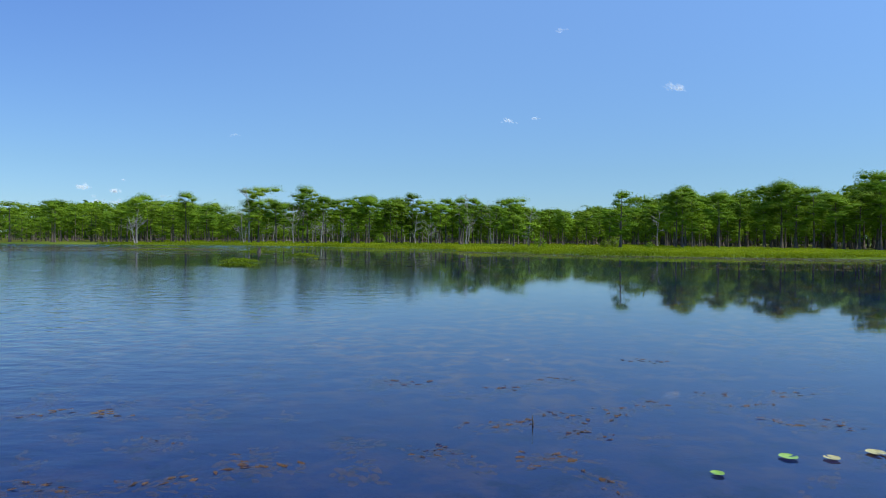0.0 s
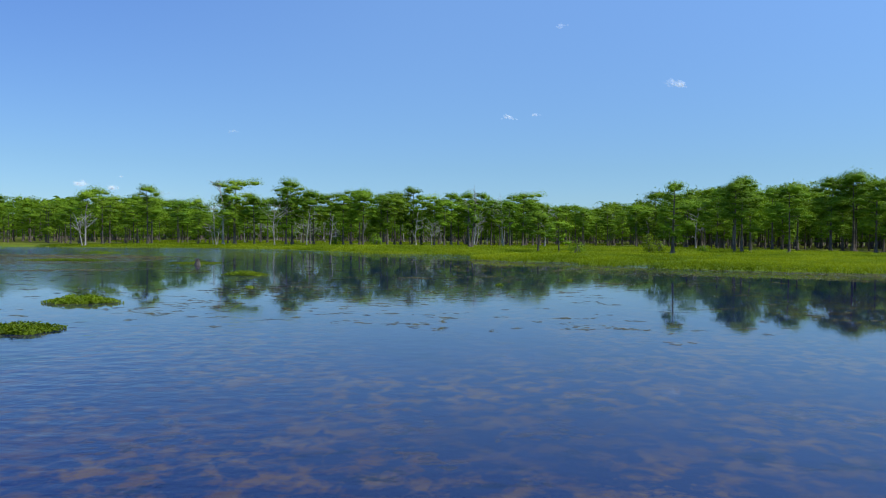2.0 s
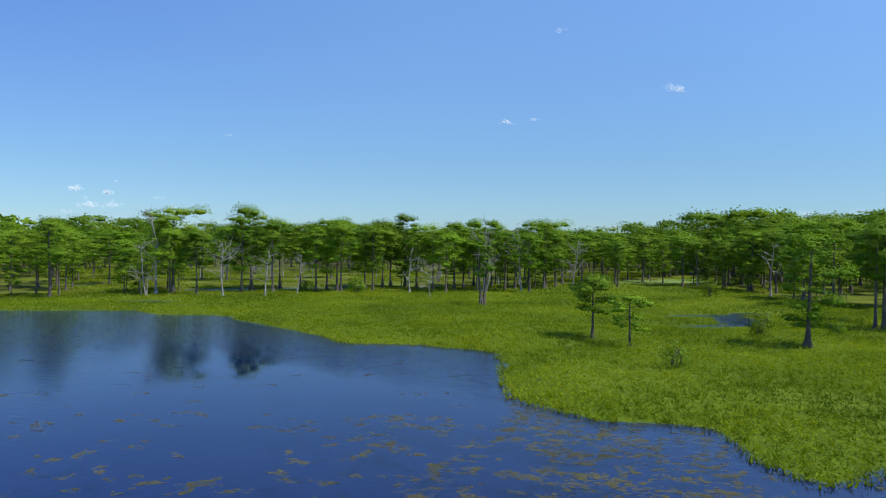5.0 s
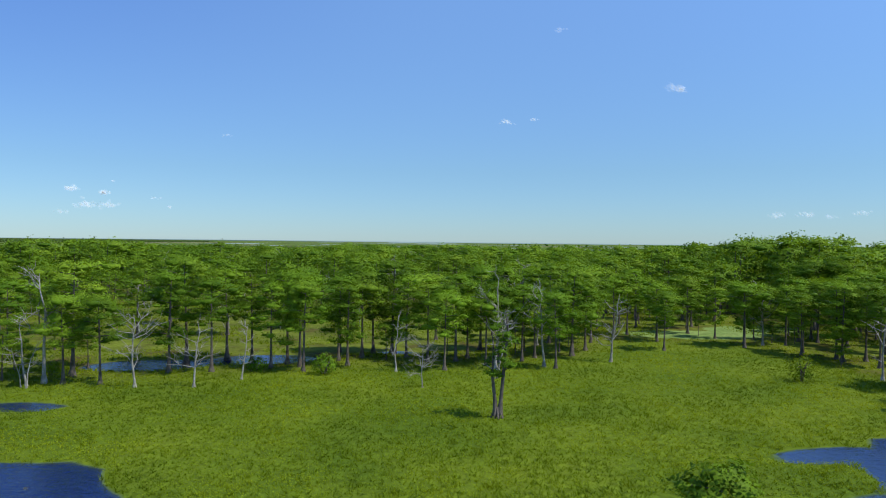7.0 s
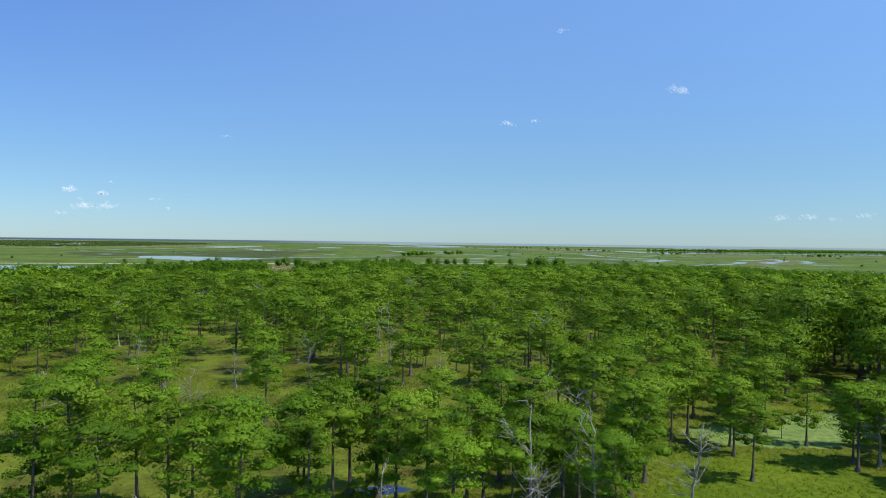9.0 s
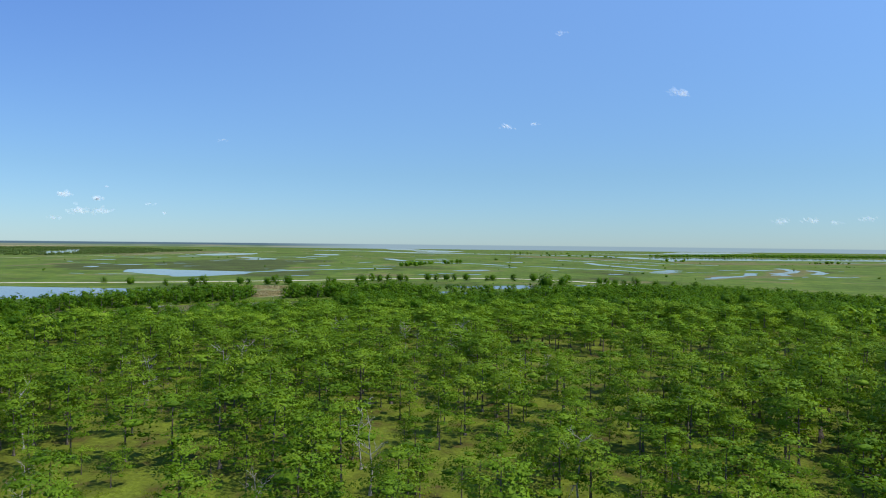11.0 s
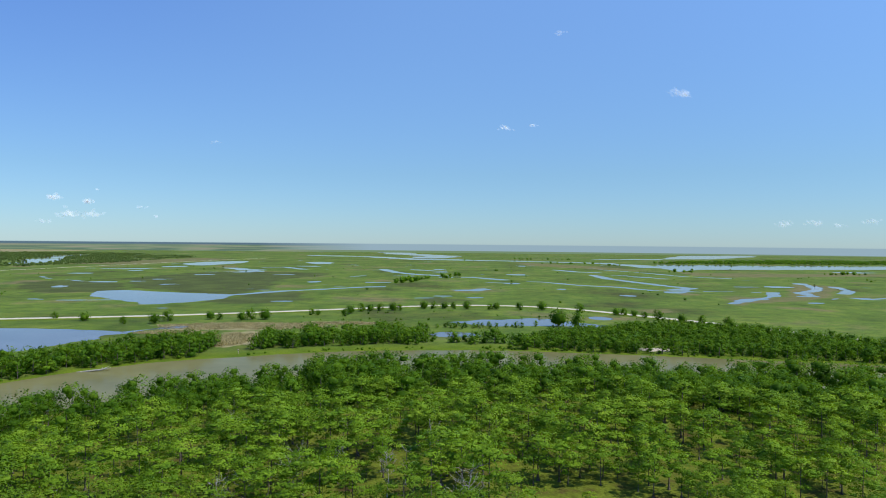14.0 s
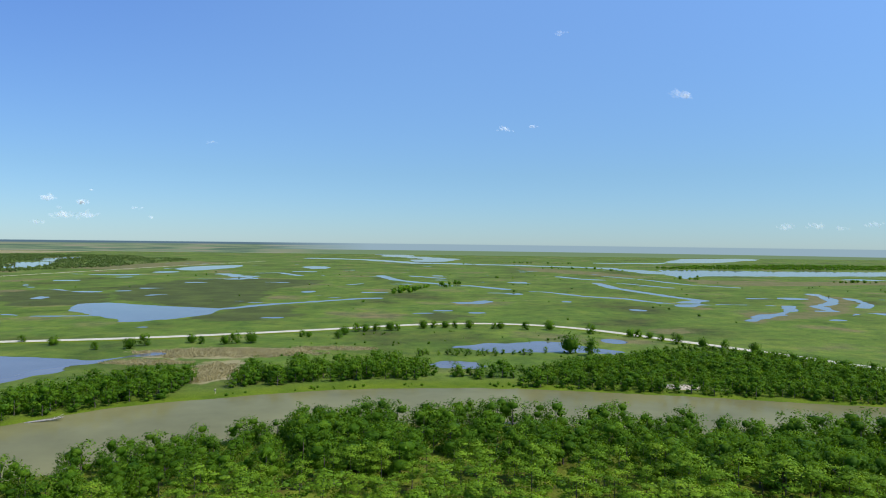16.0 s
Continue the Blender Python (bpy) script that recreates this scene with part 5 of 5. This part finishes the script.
for k, (x, y, h, nb, reach, st) in enumerate(SNAGS + SNAGS_FAR):
    dead_tree(400 + k, h, nb, reach, x, y, "bare bleached grey dead cypress snag with crooked branches", st)
for k in range(26):
    x, y = rng.uniform(-110, 70), rng.uniform(225, 520)
    dead_tree(450 + k, rng.uniform(9, 14), 6, 0.26, x, y, "bare bleached dead tree among green cypress trees", 1)

# ---------------------------------------------------------------- marsh grass
def tufts(name, xs, ys, tall, wide, mat, label, blades=3, base=0.0, category="grass"):
    """Blades of grass in tufts, as one thing."""
    r2 = np.random.default_rng(9)
    n = len(xs) * blades
    bx, by = np.repeat(xs, blades) + r2.normal(0, 0.10, n), np.repeat(ys, blades) + r2.normal(0, 0.10, n)
    a, h = r2.uniform(0, 6.28, n), np.repeat(tall, blades) * r2.uniform(0.6, 1.15, n)
    z = np.full(n, base) if np.isscalar(base) else np.repeat(base, blades)
    w = wide * r2.uniform(0.6, 1.3, n)
    lean = r2.normal(0, 0.75, (n, 2)) * h[:, None]
    p0 = np.stack([bx - np.cos(a) * w, by - np.sin(a) * w, z], 1)
    p1 = np.stack([bx + np.cos(a) * w, by + np.sin(a) * w, z], 1)
    p2 = np.stack([bx + lean[:, 0], by + lean[:, 1], z + h], 1)
    v = np.stack([p0, p1, p2], 1).reshape(-1, 3)
    return tagged(new(name, raw_mesh(name, v, np.arange(3 * n).reshape(-1, 3), [mat])), label, category, kind="stuff")


n = 150000
tx, ty = rng.uniform(-85, 85, n), rng.uniform(82, 236, n)
tsd = land_sd(tx, ty)
far_off = np.clip((ty - 130) / 140, 0, 0.72)
k = (tsd > np.where(ty > 140, 0.1, -0.5)) & (ty < wood_edge(tx) + 14) & (np.abs(tx) < 0.7 * ty) & (rng.uniform(size=n) > far_off)
tx, ty, tsd = tx[k], ty[k], tsd[k]
tall = (0.20 + 0.26 * vnoise(tx * 0.16, ty * 0.22, 71) + 0.12 * vnoise(tx * 0.8, ty * 0.8, 72)) * np.where(tsd < 2.5, 1.15, 1.0)
tufts("marsh_grass", tx, ty, tall * 0.9, 0.06, M_GRASS, "tall yellow-green marsh grass", 3, np.maximum(ground_z(tx, ty, tsd), 0) - 0.03)
n = 560000
lx, ly = rng.uniform(-75, 75, n), rng.uniform(82, 215, n)
lsd = land_sd(lx, ly)
k = (lsd > np.where(ly > 140, 0.1, -0.6)) & (ly < wood_edge(lx) + 8) & (np.abs(lx) < 0.7 * ly) & (rng.uniform(size=n) > np.clip((ly - 125) / 110, 0, 0.75))
lx, ly, lsd = lx[k], ly[k], lsd[k]
lump = 0.10 + 0.42 * vnoise(lx * 0.22, ly * 0.22, 76) + 0.16 * vnoise(lx * 0.9, ly * 0.9, 77)
c = np.stack([lx, ly, np.maximum(ground_z(lx, ly, lsd), 0) + lump * rng.uniform(0.6, 1.05, lx.size)], 1)
tagged(new("marsh_plants", foliage_mesh("marsh_plants", leaves(rng, c, 0.125, 1.0), M_GRASS)), "lush yellow-green leafy marsh plants", "plants", kind="stuff")
n = 60000
tx, ty = rng.uniform(-120, 90, n), rng.uniform(190, 300, n)
k = (land_sd(tx, ty) > 0.2) & (ty > wood_edge(tx) + 8) & (np.abs(tx) < 0.68 * (ty - 80)) & (vnoise(tx * 0.1, ty * 0.1, 73) > 0.35)
tx, ty = tx[k], ty[k]
tufts("swamp_floor_grass", tx, ty, 0.25 + 0.45 * vnoise(tx * 0.2, ty * 0.2, 74), 0.11, M_GRASS, "patchy green undergrowth between cypress trees", 2, 0.15)
n = 42000
tx, ty = rng.uniform(-260, -50, n), rng.uniform(715, 900, n)
k = np.zeros(n, bool)
for cx, cy, ex, ey in ((-175, 845, 66, 22), (-160, 765, 18, 34), (-88, 872, 34, 10), (-215, 800, 30, 10), (-185, 700, 40, 8)):
    k |= ((tx - cx) / ex) ** 2 + ((ty - cy) / ey) ** 2 < 0.1 + 1.0 * vnoise(tx * 0.03, ty * 0.05, 75) + 0.9 * vnoise(tx * 0.12, ty * 0.15, 78)
k &= (land_sd(tx, ty) > 0.5)
tufts("dry_reeds", tx[k], ty[k], rng.uniform(0.9, 1.9, k.sum()), 0.24, M_REED, "stand of dry tan reeds", 2, 0.2, "reeds")

# ---------------------------------------------------------------- on and under the lake's surface
def weed_mats(name, rows, mat, label, z0, z1, sides=3, frond=0.24):
    """Ragged mats of water weed, many small fronds each. rows: x, y, length, width, turn, fronds."""
    r2 = np.random.default_rng(21)
    cs, sz, tn = [], [], []
    for x, y, ln, wd, turn, m in rows:
        p = r2.normal(size=(m, 2)) * (ln * 0.36, wd * 0.36)
        p[:, 1] += 0.25 * wd * np.sin(p[:, 0] / ln * 5 + x)
        c, s = math.cos(turn), math.sin(turn)
        cs.append(np.stack([x + p[:, 0] * c - p[:, 1] * s, y + p[:, 0] * s + p[:, 1] * c, r2.uniform(z0, z1, m)], 1))
        sz.append(np.full(m, frond * math.sqrt(ln * wd)))
        tn.append(np.full(m, turn))
    c, s, tn = np.concatenate(cs), np.concatenate(sz), np.concatenate(tn) + r2.normal(0, 0.5, sum(map(len, sz)))
    n = len(c)
    ang = np.arange(sides) * 2 * math.pi / sides + r2.uniform(0, 6.28, (n, 1))
    rad = s[:, None] * r2.uniform(0.55, 1.3, (n, sides))
    u, v = rad * np.cos(ang) * 1.5, rad * np.sin(ang) * 0.75
    co, si = np.cos(tn)[:, None], np.sin(tn)[:, None]
    pts = np.stack([c[:, :1] + u * co - v * si, c[:, 1:2] + u * si + v * co, np.minimum(c[:, 2:] + r2.normal(0, 0.006, (n, sides)), z1 + 0.008)], 2)
    return tagged(new(name, raw_mesh(name, pts.reshape(-1, 3), np.arange(n * sides).reshape(-1, sides), [mat])), label, "water weed", kind="stuff")


n = 16000
wy = rng.uniform(4, 106, n)
wx = rng.uniform(-0.75, 0.75, n) * wy + rng.uniform(-2, 2, n)
d = vnoise(wx * 0.09, wy * 0.07, 81) * 0.7 + 0.3 * vnoise(wx * 0.4, wy * 0.3, 82)
k = (rng.uniform(size=n) < np.clip((d - 0.26) * 3.4, 0.06, 1) * np.where(wy < 15, 0.7, 1)) & (land_sd(wx, wy) < -1)
big = 0.24 + 0.0062 * wy
rows = list(zip(wx, wy, big * rng.uniform(0.6, 2.2, n), big * rng.uniform(0.35, 0.9, n), rng.normal(0, 0.5, n), rng.integers(14, 24, n)))
rows = [r for r, use in zip(rows, k) if use][:5200]
thin_out = [r for r in rows if r[1] < 60 and r[0] % 1 < 0.35]
weed_mats("submerged_weed", thin_out, M_WEED, "brown submerged weed just under the lake surface", -0.16, -0.03, 5, 0.17)
weed_mats("surface_weed", [(r[0], r[1], r[2] * 0.62, r[3] * 0.7, *r[4:]) for r in rows if r[1] >= 46 and r[0] % 1 >= (0.2 if r[0] > -14 else 0.7)], M_SCUM, "yellow-brown weed floating on the lake", -0.014, 0.006, 5, 0.26)
n = 80000
wx, wy = rng.uniform(-75, 70, n), rng.uniform(44, 158, n)
sd = land_sd(wx, wy)
d = vnoise(wx * 0.05, wy * 0.05, 83)
k = (((wx > 2) & (sd > -7 - 9 * vnoise(wx * 0.1, wy * 0.1, 86)) & (sd < -0.5) & (wy < 112)) | (((wx + 56) / 24) ** 2 + ((wy - 101) / 20) ** 2 < 0.35 + 0.9 * vnoise(wx * 0.09, wy * 0.09, 85)) & (wx < -28)) & (rng.uniform(size=n) < d * 1.2) | (rng.uniform(size=n) < 0.012) & (sd < -2)
rows = list(zip(wx, wy, rng.uniform(0.25, 1.1, n), rng.uniform(0.15, 0.45, n), rng.normal(0, 0.3, n), rng.integers(4, 8, n)))
rows = [r for r, use in zip(rows, k) if use][:19000]
weed_mats("weed_mat", rows, M_SCUM, "drab floating weed mats near the marsh shore", -0.006, 0.012, 4, 0.3)

broad = [(-9.5, 63.5, 3.2, 0.6, 0.05, 120), (-3.5, 72.2, 1.3, 0.9, 0.1, 240), (-31, 78, 7, 1.6, 0.1, 260), (-26, 81, 5, 0.9, -0.1, 110), (-46, 108, 15, 4, 0.05, 800), (-21, 76.5, 3.5, 0.6, 0.0, 160), (2, 74, 2.4, 0.6, 0.2, 160), (9, 68, 2.0, 0.7, -0.2, 160)]
weed_mats("weed_drift", broad, M_SCUM, "olive-brown drifts of floating weed", -0.01, 0.012, 5, 0.09)


near_weed = [(-0.4, 9.0), (0.8, 8.7), (1.6, 9.3), (1.3, 7.4), (0.6, 7.0), (1.4, 6.7), (2.5, 8.0), (3.4, 8.5), (3.7, 7.2), (4.2, 7.2), (0.9, 5.9), (-0.1, 6.1), (-1.6, 5.7), (-2.3, 5.3), (1.3, 5.4), (-2.7, 6.3), (-3.7, 7.3), (-4.4, 7.2), (-3.0, 5.1), (3.3, 10.8), (3.7, 8.0), (2.0, 7.6), (4.4, 8.6)]
weed_mats("weed_patch", [(x, y, rng.uniform(0.35, 0.75), rng.uniform(0.16, 0.34), rng.normal(0, 0.4), 70) for x, y in near_weed], M_WEED, "ragged brown water weed just breaking the lake surface", -0.05, 0.004, 5, 0.09)


def lily_pad(x, y, r, mat, turn, label):
    """A round floating leaf with a notch and a slightly raised rim."""
    ang = np.linspace(0.22, 2 * math.pi - 0.22, 22) + turn
    v = [(x, y, 0.012)] + [(x + r * 0.75 * math.cos(a), y + r * 0.75 * math.sin(a), 0.013) for a in ang]
    v += [(x + r * (1 + 0.04 * math.sin(5 * a)) * math.cos(a), y + r * (1 + 0.04 * math.sin(5 * a)) * math.sin(a), 0.020) for a in ang]
    t = [(0, 1 + i, 2 + i) for i in range(21)] + [f for i in range(21) for f in ((1 + i, 23 + i, 24 + i), (1 + i, 24 + i, 2 + i))]
    return tagged(new("lily_pad", raw_mesh("lily_pad", v, t, [mat], smooth=True)), label, "lily pad", "lily pads on the lake")


lily_pad(3.10, 6.00, 0.082, M_PAD, 0.4, "bright green lily pad floating on dark water")
lily_pad(3.48, 5.98, 0.070, M_PAD_OLD, 1.9, "faded yellow-green lily pad floating on dark water")
lily_pad(2.28, 5.55, 0.058, M_PAD, 3.0, "bright green lily pad floating on dark water")
lily_pad(3.98, 6.15, 0.085, M_PAD_OLD, 5.0, "faded yellow-green lily pad floating on dark water")
tagged(new("twig", raw_mesh("twig", *tube([(0.93, 7.0, -0.2), (0.935, 7.0, 0.02), (0.93, 7.01, 0.10)], [0.008, 0.008, 0.004], 5), [M_STUMP])), "thin dark twig standing out of the lake", "twig")


def plant_island(x, y, ln, wd, tall, label, dense=260):
    """A floating island of water plants: a low mat with upright leaves."""
    r2 = np.random.default_rng(int(x * 7 + y * 13) % 1000 + 1000)
    root = new("plant_island")
    ang = np.linspace(0, 2 * math.pi, 30, endpoint=False)
    rr = 1 + 0.12 * np.sin(ang * 3 + x) + 0.08 * np.sin(ang * 7 + y)
    ring = np.stack([np.cos(ang) * rr * ln / 2, np.sin(ang) * rr * wd / 2, np.full(30, -0.02)], 1)
    v = np.concatenate([ring, ring * (0.85, 0.85, 0) + (0, 0, 0.07), [(0, 0, 0.1)]])
    i = np.arange(30)
    j = (i + 1) % 30
    t = np.concatenate([np.stack([i, j, j + 30], 1), np.stack([i, j + 30, i + 30], 1), np.stack([i + 30, j + 30, i * 0 + 60], 1)])
    part("mat", raw_mesh("mat", v * (0.86, 0.86, 1), t, [M_PLANT], smooth=True), root)
    m = int(dense * 1.5 * ln * wd)
    u, a = np.sqrt(r2.uniform(size=m)) * r2.uniform(0.85, 1.1, m), r2.uniform(0, 6.28, m)
    q = 1 + 0.16 * np.sin(a * 3 + x) + 0.12 * np.sin(a * 7 + y) + 0.06 * np.sin(a * 13)
    px, py = np.cos(a) * u * q * ln / 2, np.sin(a) * u * q * wd / 2
    top = tall * np.clip(1.15 - u * u, 0.12, 1) * (0.55 + 0.7 * vnoise(px * 2.5 + x, py * 2.5 + y, 91))
    c = np.stack([px, py, 0.02 + top * r2.uniform(0.3, 1.0, m)], 1)
    part("leaves", foliage_mesh("leaves", leaves(r2, c, 0.10, 0.6), M_PLANT), root)
    root.matrix_basis = Matrix.Translation((x, y, 0))
    return tagged(root, label, "water plants", "floating plant islands")


for x, y, ln, wd, h in ((-14.1, 45.8, 2.7, 1.6, 0.22), (-16.7, 54.2, 2.9, 1.8, 0.25), (-15.7, 73.9, 3.0, 1.7, 0.26), (-25.9, 91.6, 4.3, 3.0, 0.16), (-51.6, 122.6, 5.0, 3.0, 0.25), (-41, 96, 8, 2.5, 0.18)):
    plant_island(x, y, ln, wd, h, "low floating island of bright green water plants")
for x, y in ((6.7, 70.4), (1.7, 65.6), (-12.1, 62.4), (38, 82.5)):
    plant_island(x, y, 0.45, 0.28, 0.10, "small tuft of green water plants afloat", 300)

# the broken stump in its patch of water plants
stump = new("tree_stump")
sr = np.random.default_rng(77)
sv, st = tube([(0, 0, -0.3), (0, 0, 0.0), (0.02, 0, 0.25), (0.03, 0, 0.55), (0.04, 0, 0.8)], [0.46, 0.40, 0.30, 0.26, 0.22], 12, False)
ringi = np.arange(len(sv)) // 12
sv[ringi == 4, 2] += sr.uniform(-0.22, 0.25, 12)
ag = np.arange(len(sv)) % 12 * 0.5236
sv[:, :2] *= (1 + 0.16 * np.sin(ag * 3 + 1))[:, None]
iv, it = tube([(0.04, 0, 0.72), (0.03, 0, 0.3)], [0.17, 0.12], 12, True)
part("bole", raw_mesh("bole", *joined([(sv, st), (iv, it[:, ::-1])]), [M_STUMP], smooth=True), stump)
for i in range(5):
    a = i * 1.3
    part("splinter", raw_mesh("splinter", *tube([(0.2 * math.cos(a), 0.2 * math.sin(a), 0.5), (0.23 * math.cos(a), 0.23 * math.sin(a), sr.uniform(0.85, 1.1))], [0.07, 0.015], 4), [M_STUMP]), stump)
stump.matrix_basis = Matrix.LocRotScale((-24.9, 89.4, 0), None, (0.75, 0.75, 0.62))
tagged(stump, "hollow weathered grey stump standing in the lake", "stump")

# ---------------------------------------------------------------- river bank details
log = new("fallen_log")
part("trunk", raw_mesh("trunk", *tube([(-9, -2, 0.1), (-3, 0, 0.5), (3, 2, 0.9), (7, 4, 1.6)], [0.3, 0.5, 0.45, 0.2], 7), [M_DEAD], smooth=True), log)
for e in ((6, 6, 2.6), (2, 5, 1.8), (8, 2, 2.2)):
    part("branch", raw_mesh("branch", *tube([(3, 2, 0.9), ((3 + e[0]) / 2, (2 + e[1]) / 2, e[2] * 0.7), e], [0.25, 0.18, 0.06], 5), [M_DEAD], smooth=True), log)
log.matrix_basis = Matrix.Translation((-197, 640, 0))
tagged(log, "bleached fallen tree lying at the river's edge", "log")
post = new("channel_post")
part("pole", raw_mesh("pole", *tube([(0, 0, -1), (0, 0, 3.2)], [0.14, 0.12], 8), [M_SAND]), post)
part("sign", raw_mesh("sign", *tube([(0, -0.25, 2.9), (0, -0.31, 2.9)], [0.7, 0.7], 4), [M_SAND]), post)
post.matrix_basis = Matrix.Translation((-134.5, 702, 0))
tagged(post, "pale post with a plain board on the river bank", "post")
ang = np.linspace(0, 2 * math.pi, 26, endpoint=False)
rv = np.stack([150 + 13 * np.cos(ang) * (1 + 0.15 * np.sin(3 * ang)), 733 + 9 * np.sin(ang) * (1 + 0.15 * np.cos(2 * ang)), ang * 0 + 0.5], 1)
tagged(new("sand_bank", raw_mesh("sand_bank", np.concatenate([rv, rv * (1, 1, 0) + (0, 0, -0.5), [(150, 733, 0.6)]]), [f for i in range(26) for f in ((i, (i + 1) % 26, 52), (i, i + 26, (i + 1) % 26), ((i + 1) % 26, i + 26, (i + 1) % 26 + 26))], [M_SAND])), "pale sandy landing at the river's edge", "sand", kind="structure")

# ---------------------------------------------------------------- clouds, far away
def cloud(x, y, z, w, h, puffs):
    far = 4950 / y                              # all at one great distance
    x, y, z, w, h = x * far * 0.975, 4950, z * far * 0.975, w * far, h * far
    puffs = max(puffs // 3, 12)
    r2 = np.random.default_rng(abs(int(x + z)) % 9999)
    lobes = r2.uniform(-0.5, 0.5, (5, 3)) * (w * 0.7, w * 0.3, h * 0.3)
    pick = r2.integers(5, size=puffs)
    c = lobes[pick] + r2.normal(size=(puffs, 3)) * (w * 0.11, w * 0.1, h * 0.2)
    c[:, 2] = np.maximum(c[:, 2], -h * 0.35)
    face = (to_sun + Vector((0, -1, 0.3))).normalized()
    a = np.cross(np.array(face) + r2.normal(0, 0.25, (puffs, 3)), r2.normal(size=(puffs, 3)))
    a /= np.linalg.norm(a, axis=1)[:, None]
    e = np.cross(np.array(face), a)
    ang = np.arange(7) * 2 * math.pi / 7
    rad = 0.22 * h * r2.uniform(0.5, 1.5, (puffs, 7))
    v = c[:, None] + rad[:, :, None] * (np.cos(ang)[None, :, None] * a[:, None] * 1.6 + np.sin(ang)[None, :, None] * e[:, None])
    ob = new("cloud", raw_mesh("cloud", v.reshape(-1, 3), np.arange(7 * puffs).reshape(-1, 7), [M_CLOUD]))
    ob.matrix_basis = Matrix.Translation((x, y, z))
    return tagged(ob, "small wispy white cloud in a blue sky", "cloud", "small clouds", "stuff")


for x, y, z, w, h, m in ((780, 4331, 1393, 110, 30, 60), (1479, 4251, 1002, 125, 46, 160), (450, 4521, 825, 135, 34, 90), (607, 4499, 842, 80, 23, 90), (-1390, 4346, 684, 137, 19, 30), (-2229, 4017, 306, 84, 34, 140),
                         (-2076, 4101, 288, 76, 30, 130), (-2031, 4119, 360, 30, 15, 40)):
    cloud(x, y, z, w, h, m)
for x, y, z, w, h, m in ((-2119, 4083, 212, 228, 46, 140), (-2283, 3993, 163, 91, 23, 70), (-1810, 4230, 266, 99, 19, 50), (-1743, 4262, 209, 46, 19, 50), (2063, 4111, 190, 144, 34, 90), (2205, 4034, 193, 114, 34, 100), (2328, 3963, 182, 114, 27, 50), (2454, 3882, 203, 106, 30, 90)):
    cloud(x, y, z, w, h, m)
